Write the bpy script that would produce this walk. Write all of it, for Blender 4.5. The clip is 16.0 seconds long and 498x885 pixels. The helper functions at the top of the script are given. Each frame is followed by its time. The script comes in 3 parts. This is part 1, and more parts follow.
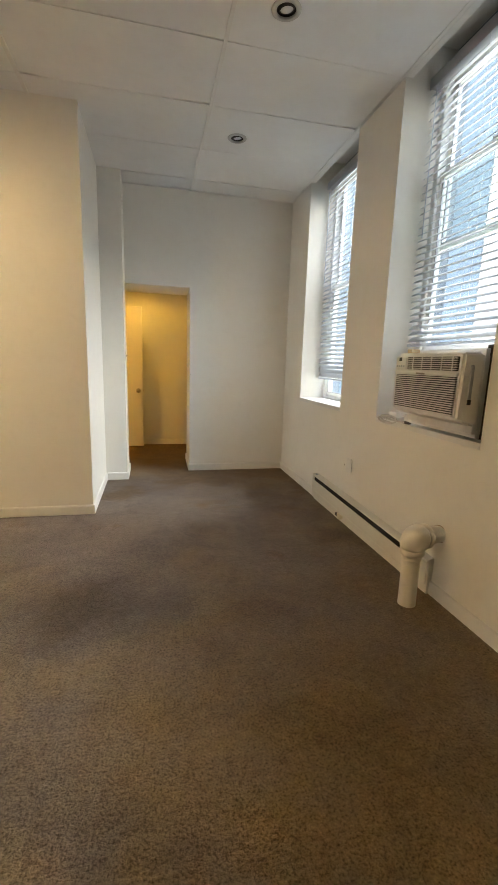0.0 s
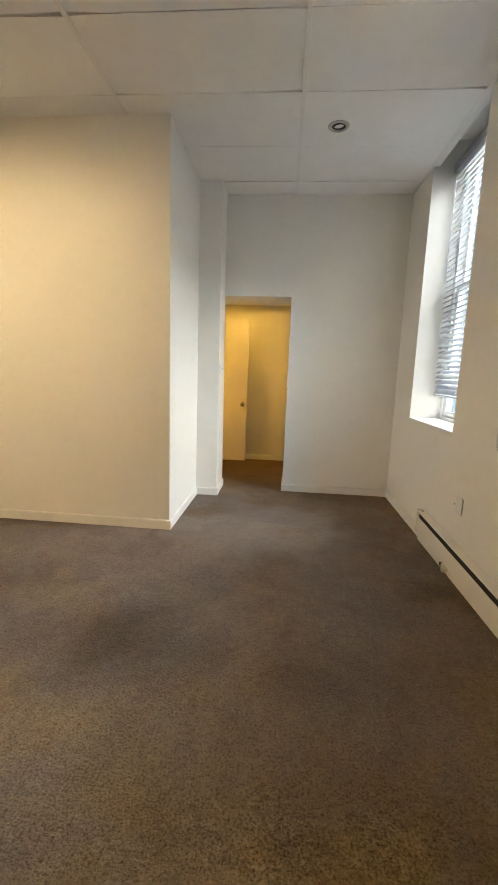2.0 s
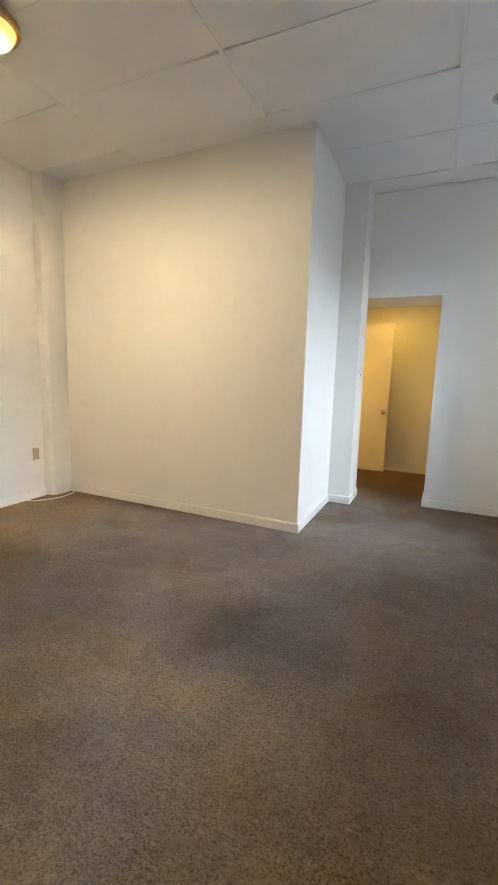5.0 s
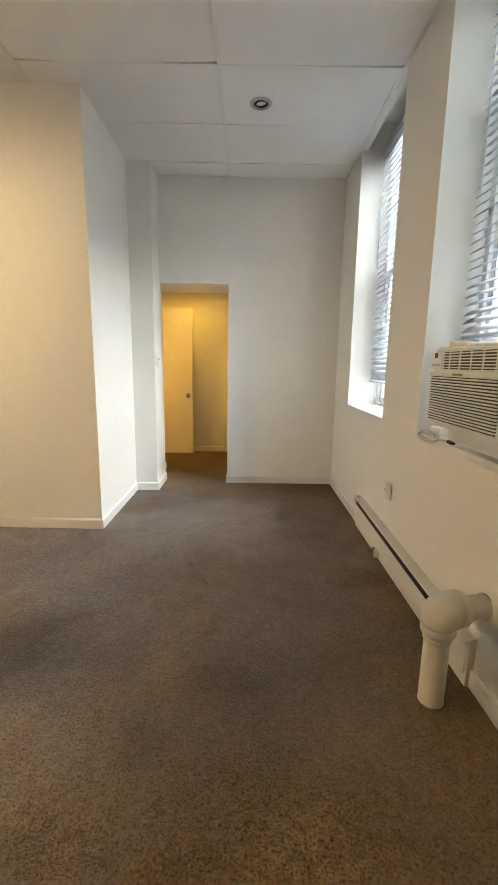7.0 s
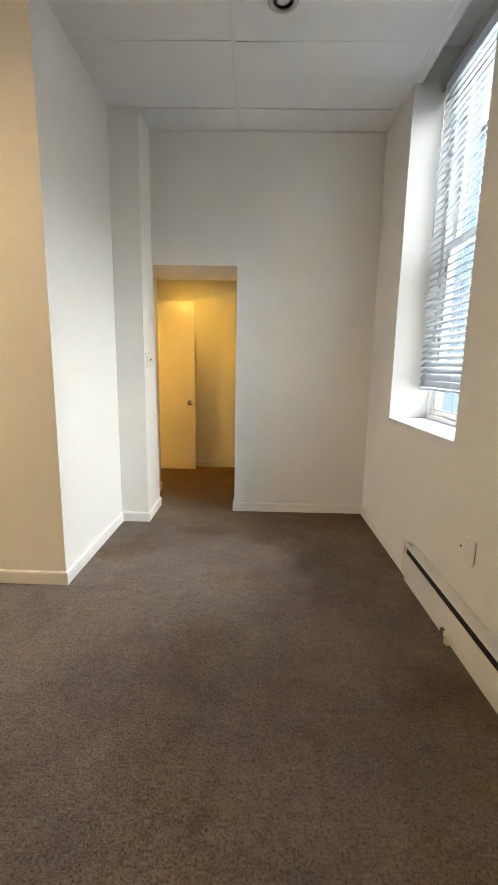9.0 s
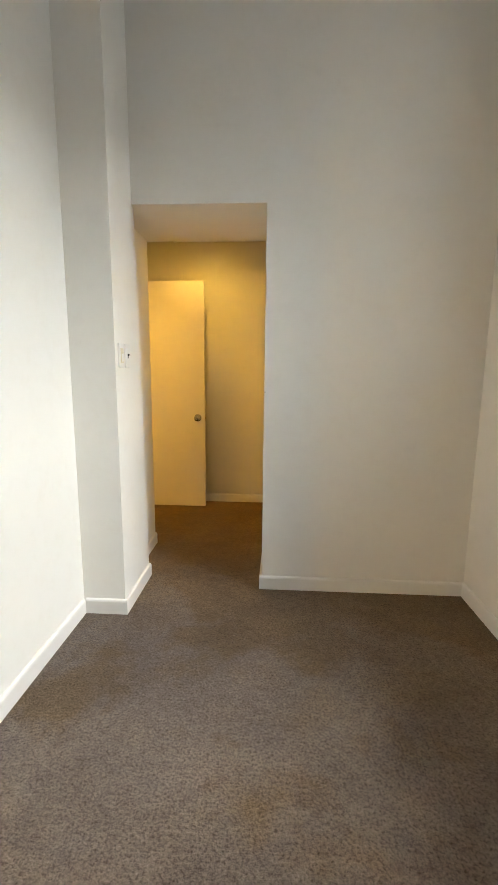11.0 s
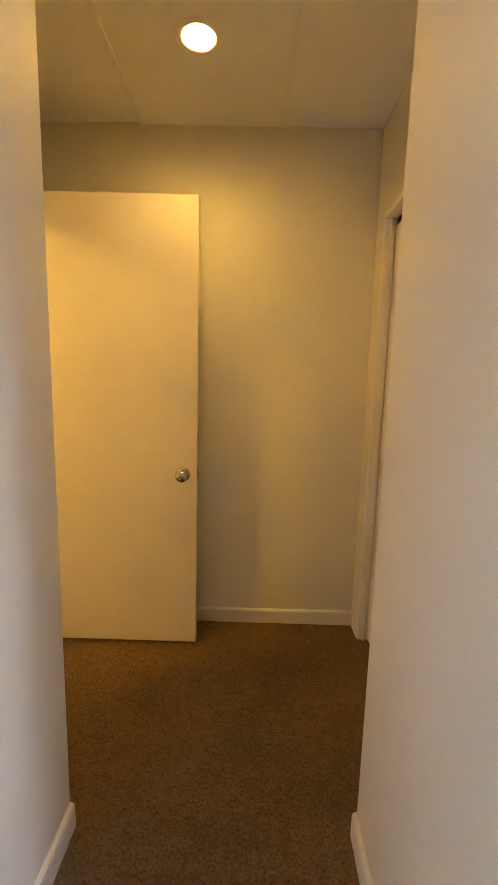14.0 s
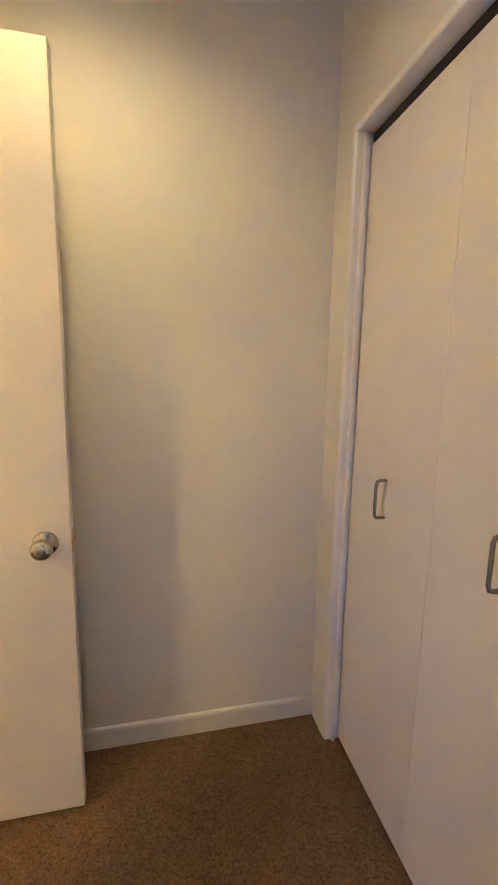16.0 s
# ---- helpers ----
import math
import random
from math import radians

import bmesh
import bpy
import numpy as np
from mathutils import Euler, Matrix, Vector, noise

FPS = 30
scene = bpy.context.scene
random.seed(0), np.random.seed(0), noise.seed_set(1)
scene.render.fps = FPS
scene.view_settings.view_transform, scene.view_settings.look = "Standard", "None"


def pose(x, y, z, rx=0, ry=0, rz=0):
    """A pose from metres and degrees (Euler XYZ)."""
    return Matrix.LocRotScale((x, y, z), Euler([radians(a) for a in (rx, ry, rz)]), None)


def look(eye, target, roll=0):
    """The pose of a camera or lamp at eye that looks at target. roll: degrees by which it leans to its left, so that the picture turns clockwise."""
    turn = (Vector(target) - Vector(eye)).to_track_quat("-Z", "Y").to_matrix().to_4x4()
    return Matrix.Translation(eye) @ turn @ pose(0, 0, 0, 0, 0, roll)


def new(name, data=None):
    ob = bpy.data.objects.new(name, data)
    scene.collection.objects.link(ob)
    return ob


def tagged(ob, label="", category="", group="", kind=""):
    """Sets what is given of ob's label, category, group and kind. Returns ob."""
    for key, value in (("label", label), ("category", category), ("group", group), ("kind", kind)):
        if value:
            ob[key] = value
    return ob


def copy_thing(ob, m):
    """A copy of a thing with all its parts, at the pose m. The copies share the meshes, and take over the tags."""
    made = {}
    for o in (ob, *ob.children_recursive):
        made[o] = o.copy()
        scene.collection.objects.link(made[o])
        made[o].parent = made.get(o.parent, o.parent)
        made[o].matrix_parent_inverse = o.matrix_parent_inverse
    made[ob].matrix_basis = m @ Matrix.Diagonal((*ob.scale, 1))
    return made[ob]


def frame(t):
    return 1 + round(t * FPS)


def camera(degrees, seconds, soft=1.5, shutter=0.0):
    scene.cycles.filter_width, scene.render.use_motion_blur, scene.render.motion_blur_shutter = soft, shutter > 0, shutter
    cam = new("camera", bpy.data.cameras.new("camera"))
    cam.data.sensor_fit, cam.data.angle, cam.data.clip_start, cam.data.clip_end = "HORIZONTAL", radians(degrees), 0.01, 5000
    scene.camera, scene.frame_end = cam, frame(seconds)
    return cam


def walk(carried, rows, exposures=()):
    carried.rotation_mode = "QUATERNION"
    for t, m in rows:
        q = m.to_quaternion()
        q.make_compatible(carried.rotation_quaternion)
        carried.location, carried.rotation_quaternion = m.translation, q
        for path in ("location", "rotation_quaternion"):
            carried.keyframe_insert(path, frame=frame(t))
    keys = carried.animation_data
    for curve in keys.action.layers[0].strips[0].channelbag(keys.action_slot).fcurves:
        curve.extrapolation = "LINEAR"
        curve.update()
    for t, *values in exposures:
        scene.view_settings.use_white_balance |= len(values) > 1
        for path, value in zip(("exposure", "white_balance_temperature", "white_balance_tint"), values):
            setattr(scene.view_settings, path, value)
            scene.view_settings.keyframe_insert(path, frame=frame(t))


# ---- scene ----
cam = camera(61.6, 16.0)
PATH = [
    (0, (0.377, 0.34, 1.271), (0.822, 2.254, 0.897), 1.8),
    (0.5, (0.479, 0.389, 1.254), (0.812, 2.323, 0.866), 1.9),
    (1, (0.58, 0.521, 1.25), (0.846, 2.472, 0.9), 1.6),
    (1.5, (0.671, 0.608, 1.259), (0.801, 2.577, 0.934), 1.6),
    (2, (0.761, 0.672, 1.275), (0.604, 2.638, 0.947), 2.0),
    (2.5, (0.792, 0.685, 1.271), (0.251, 2.582, 0.943), 2.3),
    (3, (0.798, 0.677, 1.225), (-0.112, 2.432, 0.927), 2.3),
    (5.5, (0.869, 0.722, 1.247), (0.161, 2.566, 0.934), 1.1),
    (6, (0.911, 0.739, 1.262), (0.597, 2.686, 0.929), 0.7),
    (6.5, (0.963, 0.746, 1.254), (0.904, 2.715, 0.91), 0.8),
    (7, (0.992, 0.77, 1.271), (1.004, 2.736, 0.903), 0.9),
    (7.5, (0.989, 0.858, 1.25), (1.009, 2.823, 0.876), 0.8),
    (8, (0.963, 1.075, 1.25), (1.018, 3.043, 0.898), 0.9),
    (8.5, (0.953, 1.307, 1.256), (0.982, 3.276, 0.909), 0.7),
    (9, (0.963, 1.617, 1.259), (0.933, 3.585, 0.905), 1.0),
    (11.5, (0.784, 3.263, 1.215), (0.651, 5.233, 0.894), 0.9),
    (12, (0.728, 3.596, 1.228), (0.553, 5.56, 0.893), 1.9),
    (12.5, (0.629, 3.916, 1.234), (0.5, 5.884, 0.899), 1.3),
    (13, (0.575, 4.218, 1.248), (0.456, 6.188, 0.923), 1.1),
    (13.5, (0.547, 4.499, 1.26), (0.456, 6.473, 0.946), 1.7),
    (14, (0.481, 4.784, 1.256), (0.462, 6.762, 0.959), 1.5),
    (14.5, (0.459, 5.024, 1.265), (0.492, 7.003, 0.978), 1.6),
    (15, (0.458, 5.231, 1.272), (0.556, 7.207, 0.982), 1.9),
    (15.5, (0.436, 5.391, 1.271), (0.697, 7.35, 0.963), 1.3),
    (16, (0.453, 5.489, 1.268), (0.891, 7.415, 0.954), 1.1),
]
LIGHTS = [
    (0, 3.16, 7200, 10),
    (1.5, 3.21, 7100, 10),
    (2.3, 3.31, 7000, 10),
    (3, 3.21, 6150, 10),
    (5.3, 3.43, 5900, 9),
    (6.3, 3.48, 6200, 9),
    (7.2, 3.43, 6900, 10),
    (9, 3.38, 6850, 10),
    (12, 3.36, 7400, 10),
    (13.2, 2.98, 7700, 12),
    (14, 3.15, 6300, 20),
    (14.6, 3.37, 4350, 30),
    (15.2, 3.52, 4200, 25),
    (16, 3.57, 4200, 30),
]
walk(cam, [(t, look(eye, target, roll)) for t, eye, target, roll in PATH], LIGHTS)

# ---- world, sun, large lights ----
SUN_UP, SUN_WAY = radians(45), radians(222)
world = bpy.data.worlds.new("world")
scene.world = world
world.use_nodes = True
wn = world.node_tree.nodes
sky = wn.new("ShaderNodeTexSky")
sky.sky_type, sky.sun_disc = "NISHITA", False
sky.sun_elevation, sky.sun_rotation = SUN_UP, SUN_WAY
wn["Background"].inputs["Strength"].default_value = 0.135
world.node_tree.links.new(sky.outputs["Color"], wn["Background"].inputs["Color"])
sun = new("sun", bpy.data.lights.new("sun", "SUN"))
sun.data.energy, sun.data.angle, sun.data.color = 2.4, radians(0.5), (1.0, 0.95, 0.88)
sun_from = Vector((math.sin(SUN_WAY) * math.cos(SUN_UP), math.cos(SUN_WAY) * math.cos(SUN_UP), math.sin(SUN_UP)))
sun.matrix_world = look(sun_from * 60, (0, 0, 0))
DOME_GLOW, HALL_GLOW = 350.0, 11.3
# unseen area lamp added above the yard to strengthen the sky's light through both windows
sky_lamp = new("sky_fill", bpy.data.lights.new("sky_fill", "AREA"))
sky_lamp.data.shape, sky_lamp.data.size, sky_lamp.data.size_y = "RECTANGLE", 3.0, 2.8
sky_lamp.data.energy, sky_lamp.data.color = 185.0, (0.84, 0.92, 1.0)
sky_lamp.matrix_world = look((5.2, 3.6, 5.2), (2.1, 3.45, 2.0))
WARM = (1.0, 0.56, 0.08)
# recessed lamps: one in the hall over the door's edge, one in the side room, shining in through its doorway
for lamp_x, lamp_y, watts, wide, fade in ((0.267, 6.33, 2.4, 150, 1.0), (-1.43, 5.4, 11.0, 165, 0.4)):
    spot = new("hall_lamp", bpy.data.lights.new("hall_lamp", "SPOT"))
    spot.data.energy, spot.data.color, spot.data.shadow_soft_size = watts, WARM, 0.035
    spot.data.spot_size, spot.data.spot_blend = radians(wide), fade
    spot.location = (lamp_x, lamp_y, 2.352)

# ---- the plan ----
XE, XEO = 1.918, 2.36            # east wall, inner and outer face
YN, YNO = 5.178, 5.782            # north wall, room face and hall face
XW, YS, ZC = -2.72, -0.45, 3.032  # west wall, south wall, ceiling
OPEN_R, OPEN_L, OPEN_Z = 0.787, 0.0, 2.062
HALL_E, HALL_N, HALL_W, HALL_Z = 1.02, 6.82, -0.545, 2.362
W1, W2, SILL = (3.61, 4.61), (2.025, 3.012), 0.92

# ---- materials ----


def material(name):
    m = bpy.data.materials.new(name)
    m.use_nodes = True
    return m, m.node_tree.nodes, m.node_tree.links, m.node_tree.nodes["Principled BSDF"]


def noise_tex(n, l, scale, detail=4, rough=0.6, kind="Object"):
    co = n.new("ShaderNodeTexCoord")
    t = n.new("ShaderNodeTexNoise")
    t.inputs["Scale"].default_value, t.inputs["Detail"].default_value, t.inputs["Roughness"].default_value = scale, detail, rough
    l.new(co.outputs[kind], t.inputs["Vector"])
    return t


def ramp(n, l, source, stops):
    r = n.new("ShaderNodeValToRGB")
    while len(r.color_ramp.elements) < len(stops):
        r.color_ramp.elements.new(0.5)
    for e, (p, c) in zip(r.color_ramp.elements, stops):
        e.position, e.color = p, (*c, 1)
    l.new(source, r.inputs["Fac"])
    return r


def mixed(n, l, a, b, fac, mode="MIX"):
    m = n.new("ShaderNodeMix")
    m.data_type, m.blend_type = "RGBA", mode
    for sock, v in ((m.inputs[6], a), (m.inputs[7], b), (m.inputs[0], fac)):
        if isinstance(v, bpy.types.NodeSocket):
            l.new(v, sock)
        else:
            sock.default_value = v if isinstance(v, float) else (*v, 1)
    return m.outputs[2]


def paint(name, colour, rough=0.55, grain=90.0, bump=0.06, stain=0.03, dist=0.002):
    """Rolled paint: broad uneven tone, fine roller stipple."""
    m, n, l, b = material(name)
    broad = noise_tex(n, l, 1.3, 5, 0.6)
    spots = noise_tex(n, l, 14.0, 5, 0.65)
    dark = tuple(c * (1 - stain) for c in colour)
    c1 = ramp(n, l, broad.outputs["Fac"], [(0.35, dark), (0.65, colour)])
    c2 = ramp(n, l, spots.outputs["Fac"], [(0.25, (0.975, 0.97, 0.96)), (0.5, (1, 1, 1))])
    l.new(mixed(n, l, c1.outputs["Color"], c2.outputs["Color"], 1.0, "MULTIPLY"), b.inputs["Base Color"])
    b.inputs["Roughness"].default_value = rough
    fine, wavy = noise_tex(n, l, grain, 3, 0.5), noise_tex(n, l, 5.0, 2, 0.5)
    add = n.new("ShaderNodeMath")
    add.operation = "MULTIPLY_ADD"
    l.new(wavy.outputs["Fac"], add.inputs[0])
    add.inputs[1].default_value = 1.4
    l.new(fine.outputs["Fac"], add.inputs[2])
    bp = n.new("ShaderNodeBump")
    bp.inputs["Strength"].default_value, bp.inputs["Distance"].default_value = bump, dist
    l.new(add.outputs[0], bp.inputs["Height"])
    l.new(bp.outputs["Normal"], b.inputs["Normal"])
    return m


def plastic(name, colour, rough=0.4, stain=0.08):
    m, n, l, b = material(name)
    t = noise_tex(n, l, 9.0, 6, 0.7)
    c = ramp(n, l, t.outputs["Fac"], [(0.3, tuple(v * (1 - stain) for v in colour)), (0.6, colour)])
    l.new(c.outputs["Color"], b.inputs["Base Color"])
    b.inputs["Roughness"].default_value = rough
    return m


def metal(name, colour, rough=0.3):
    m, n, l, b = material(name)
    t = noise_tex(n, l, 60.0, 4, 0.6)
    r = ramp(n, l, t.outputs["Fac"], [(0.3, (rough * 0.7,) * 3), (0.7, (rough * 1.3,) * 3)])
    l.new(r.outputs["Color"], b.inputs["Roughness"])
    b.inputs["Base Color"].default_value, b.inputs["Metallic"].default_value = (*colour, 1), 1.0
    return m


def glowing(name, colour, strength):
    m, n, l, b = material(name)
    b.inputs["Base Color"].default_value = (0.8, 0.75, 0.65, 1)
    b.inputs["Emission Color"].default_value, b.inputs["Emission Strength"].default_value = (*colour, 1), strength
    return m


def carpet_material():
    """Cut pile: fine fibre tone, small dark pits between tufts, broad worn, greyed and soiled patches, painted-in
    shade.
    """
    m, n, l, b = material("carpet_pile")
    fine = noise_tex(n, l, 300.0, 3, 0.7)
    pits = noise_tex(n, l, 110.0, 4, 0.65)
    lumps = noise_tex(n, l, 34.0, 4, 0.65)
    tread = noise_tex(n, l, 2.3, 7, 0.68)
    tread.inputs["Distortion"].default_value = 0.7
    edge_noise = noise_tex(n, l, 1.1, 5, 0.6)
    fibre = ramp(n, l, fine.outputs["Fac"], [(0.3, (0.19, 0.127, 0.054)), (0.7, (0.33, 0.221, 0.098))])
    grey = ramp(n, l, fine.outputs["Fac"], [(0.3, (0.152, 0.122, 0.102)), (0.7, (0.258, 0.214, 0.186))])
    # greyer round the middle of the room, petering out before the hall
    co, gap, near = n.new("ShaderNodeTexCoord"), n.new("ShaderNodeVectorMath"), n.new("ShaderNodeMath")
    gap.operation, near.operation = "DISTANCE", "MULTIPLY_ADD"
    gap.inputs[1].default_value = (0.1, 3.8, 0.0)
    l.new(co.outputs["Object"], gap.inputs[0])
    l.new(gap.outputs["Value"], near.inputs[0])
    near.inputs[1].default_value = -0.155
    l.new(edge_noise.outputs["Fac"], near.inputs[2])
    grey_zone = ramp(n, l, near.outputs[0], [(0.0, (0.15, 0.15, 0.15)), (0.32, (1, 1, 1))])
    hole = ramp(n, l, pits.outputs["Fac"], [(0.32, (0.42, 0.39, 0.35)), (0.46, (0.88, 0.88, 0.88)), (0.67, (1.24, 1.23, 1.21))])
    clod = ramp(n, l, lumps.outputs["Fac"], [(0.34, (0.8, 0.79, 0.78)), (0.6, (1.03, 1.03, 1.03))])
    worn = ramp(n, l, tread.outputs["Fac"], [(0.33, (0.8, 0.8, 0.82)), (0.41, (0.91, 0.905, 0.925)), (0.5, (0.98, 0.98, 1.0)), (0.6, (1.08, 1.07, 1.07))])
    scuffs = noise_tex(n, l, 8.0, 5, 0.7)
    scuff = ramp(n, l, scuffs.outputs["Fac"], [(0.36, (0.93, 0.925, 0.93)), (0.62, (1.03, 1.025, 1.02))])
    c = mixed(n, l, fibre.outputs["Color"], grey.outputs["Color"], grey_zone.outputs["Color"])
    # pile painted darker and browner towards the hall, for the dimmer warm light there
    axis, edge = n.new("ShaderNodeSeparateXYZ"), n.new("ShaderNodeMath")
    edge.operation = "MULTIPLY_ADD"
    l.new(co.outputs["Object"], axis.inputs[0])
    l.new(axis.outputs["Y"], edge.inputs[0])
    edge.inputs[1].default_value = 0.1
    l.new(edge_noise.outputs["Fac"], edge.inputs[2])
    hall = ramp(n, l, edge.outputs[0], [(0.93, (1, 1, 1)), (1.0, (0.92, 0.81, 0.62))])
    # old stains and trod-in dirt, then painted shade: place, reach and depth of each
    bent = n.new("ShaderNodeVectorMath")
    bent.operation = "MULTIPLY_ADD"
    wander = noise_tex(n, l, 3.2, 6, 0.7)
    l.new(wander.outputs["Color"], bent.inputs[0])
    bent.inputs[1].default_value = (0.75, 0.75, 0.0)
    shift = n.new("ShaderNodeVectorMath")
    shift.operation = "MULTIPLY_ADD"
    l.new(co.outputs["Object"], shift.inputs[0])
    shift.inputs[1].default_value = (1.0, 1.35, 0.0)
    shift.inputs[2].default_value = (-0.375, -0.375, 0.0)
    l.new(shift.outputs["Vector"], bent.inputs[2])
    stains_and_shade = []
    # last two: broad shade painted in to dim the floor, no stains
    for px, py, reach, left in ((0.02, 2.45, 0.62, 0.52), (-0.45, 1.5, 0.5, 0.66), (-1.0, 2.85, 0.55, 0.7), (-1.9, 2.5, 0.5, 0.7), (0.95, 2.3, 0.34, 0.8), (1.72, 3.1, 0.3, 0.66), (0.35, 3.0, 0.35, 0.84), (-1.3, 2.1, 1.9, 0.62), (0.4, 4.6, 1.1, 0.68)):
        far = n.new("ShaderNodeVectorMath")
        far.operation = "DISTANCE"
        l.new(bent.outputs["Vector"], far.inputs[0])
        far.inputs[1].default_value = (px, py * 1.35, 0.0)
        stains_and_shade.append(ramp(n, l, far.outputs["Value"], [(reach * 0.25, (left, left, left * 1.04)), (reach, (1, 1, 1))]))
    for layer in (hole, clod, scuff, worn, hall, *stains_and_shade):
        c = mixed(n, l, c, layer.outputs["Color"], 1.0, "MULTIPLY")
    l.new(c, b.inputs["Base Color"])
    b.inputs["Roughness"].default_value = 1.0
    b.inputs["Specular IOR Level"].default_value = 0.05
    b.inputs["Sheen Weight"].default_value, b.inputs["Sheen Roughness"].default_value = 0.08, 0.5
    b.inputs["Sheen Tint"].default_value = (0.75, 0.6, 0.45, 1)
    add = n.new("ShaderNodeMath")
    add.operation = "MULTIPLY_ADD"
    l.new(pits.outputs["Fac"], add.inputs[0])
    add.inputs[1].default_value = 1.6
    l.new(lumps.outputs["Fac"], add.inputs[2])
    bp = n.new("ShaderNodeBump")
    bp.inputs["Strength"].default_value, bp.inputs["Distance"].default_value = 0.8, 0.009
    l.new(add.outputs[0], bp.inputs["Height"])
    l.new(bp.outputs["Normal"], b.inputs["Normal"])
    return m


def glass_material():
    m, n, l, b = material("window_glass")
    n.remove(b)
    clear, gloss, mix = n.new("ShaderNodeBsdfTransparent"), n.new("ShaderNodeBsdfGlossy"), n.new("ShaderNodeMixShader")
    gloss.inputs["Roughness"].default_value = 0.02
    clear.inputs["Color"].default_value = (0.93, 0.96, 0.95, 1)
    mix.inputs["Fac"].default_value = 0.06
    l.new(clear.outputs["BSDF"], mix.inputs[1])
    l.new(gloss.outputs["BSDF"], mix.inputs[2])
    l.new(mix.outputs["Shader"], n["Material Output"].inputs["Surface"])
    return m


def slat_material():
    """White vinyl that lets a little daylight through."""
    m, n, l, b = material("blind_vinyl")
    b.inputs["Base Color"].default_value, b.inputs["Roughness"].default_value = (0.64, 0.655, 0.67, 1), 0.45
    tr, mix = n.new("ShaderNodeBsdfTranslucent"), n.new("ShaderNodeMixShader")
    tr.inputs["Color"].default_value = (0.6, 0.66, 0.76, 1)
    mix.inputs["Fac"].default_value = 0.25
    l.new(b.outputs["BSDF"], mix.inputs[1])
    l.new(tr.outputs["BSDF"], mix.inputs[2])
    l.new(mix.outputs["Shader"], n["Material Output"].inputs["Surface"])
    return m


def dome_material():
    """Frosted amber glass, brightest round the bulbs in its middle."""
    m, n, l, b = material("lit_dome_glass")
    co, ln = n.new("ShaderNodeTexCoord"), n.new("ShaderNodeVectorMath")
    flat = n.new("ShaderNodeVectorMath")
    flat.operation, ln.operation = "MULTIPLY", "LENGTH"
    flat.inputs[1].default_value = (7.6, 7.6, 0.0)
    l.new(co.outputs["Object"], flat.inputs[0])
    l.new(flat.outputs["Vector"], ln.inputs[0])
    tone = ramp(n, l, ln.outputs["Value"], [(0.3, (1.0, 0.74, 0.4)), (0.62, (1.0, 0.58, 0.2)), (0.95, (0.9, 0.42, 0.09))])
    power = ramp(n, l, ln.outputs["Value"], [(0.22, (1, 1, 1)), (0.42, (0.04, 0.04, 0.04)), (0.62, (0.0016, 0.0016, 0.0016)), (0.9, (0.00045, 0.00045, 0.00045))])
    k = n.new("ShaderNodeMath")
    k.operation = "MULTIPLY"
    l.new(power.outputs["Color"], k.inputs[0])
    k.inputs[1].default_value = DOME_GLOW
    l.new(tone.outputs["Color"], b.inputs["Emission Color"])
    l.new(k.outputs[0], b.inputs["Emission Strength"])
    b.inputs["Base Color"].default_value = (0.7, 0.6, 0.42, 1)
    return m


WALL = paint("wall_paint", (0.84, 0.82, 0.77))
HALL_PAINT = paint("hall_paint", (0.78, 0.745, 0.62))
TRIM = paint("trim_paint", (0.84, 0.82, 0.78), 0.38, 40.0, 0.08, 0.08)
TILE = paint("ceiling_tile_paint", (0.88, 0.88, 0.87), 0.8, 260.0, 0.35, 0.07, 0.003)
TEE = paint("tee_paint", (0.83, 0.82, 0.8), 0.6, 60.0, 0.05)
DOOR = paint("door_paint", (0.8, 0.755, 0.68), 0.42, 30.0, 0.1, 0.05)
SILL_PAINT = paint("sill_gloss", (0.82, 0.82, 0.8), 0.35, 30.0, 0.08, 0.1)
PIPE = paint("pipe_paint", (0.8, 0.755, 0.66), 0.4, 35.0, 0.25, 0.1)
CARPET = carpet_material()
# near-black, for shade painted above the ceilings and inside the heater
PAINTED_SHADE = plastic("painted_shade", (0.012, 0.011, 0.01), 0.9)
# dark small parts, and the shade painted behind the air conditioner's louvres
SHADOW = plastic("dark_brown", (0.05, 0.04, 0.033), 0.6)
AC_CREAM = plastic("aged_plastic", (0.83, 0.825, 0.8), 0.45, 0.1)
AC_WHITE = plastic("pale_plastic", (0.82, 0.82, 0.81), 0.42, 0.1)
GREY = plastic("grey_plastic", (0.42, 0.44, 0.48), 0.5)
WHITE = plastic("white_plastic", (0.8, 0.79, 0.76), 0.35, 0.05)
IVORY = plastic("ivory_plastic", (0.72, 0.66, 0.5), 0.4)
OLD_IVORY = plastic("old_ivory_plastic", (0.5, 0.39, 0.23), 0.45)
BLACK = plastic("black_plastic", (0.02, 0.02, 0.02), 0.4)
RING = plastic("aged_trim_ring", (0.5, 0.49, 0.46), 0.4, 0.15)
ENAMEL = paint("heater_enamel", (0.79, 0.765, 0.70), 0.36, 25.0, 0.08, 0.1)
NICKEL = metal("satin_nickel", (0.45, 0.43, 0.4), 0.2)
PULL = metal("dull_pewter", (0.3, 0.27, 0.23), 0.36)
BRASS = metal("antique_brass", (0.62, 0.44, 0.21), 0.42)
CHROME = metal("reflector", (0.75, 0.75, 0.74), 0.16)
RUST = plastic("rust", (0.42, 0.31, 0.19), 0.9, 0.4)
WOOD = plastic("raw_wood", (0.5, 0.38, 0.22), 0.7, 0.25)
GLASS, SLAT = glass_material(), slat_material()
CABLE = plastic("grey_cable", (0.6, 0.58, 0.54), 0.5, 0.15)
CORD = plastic("blind_cord", (0.75, 0.75, 0.74), 0.8)
DOME = dome_material()
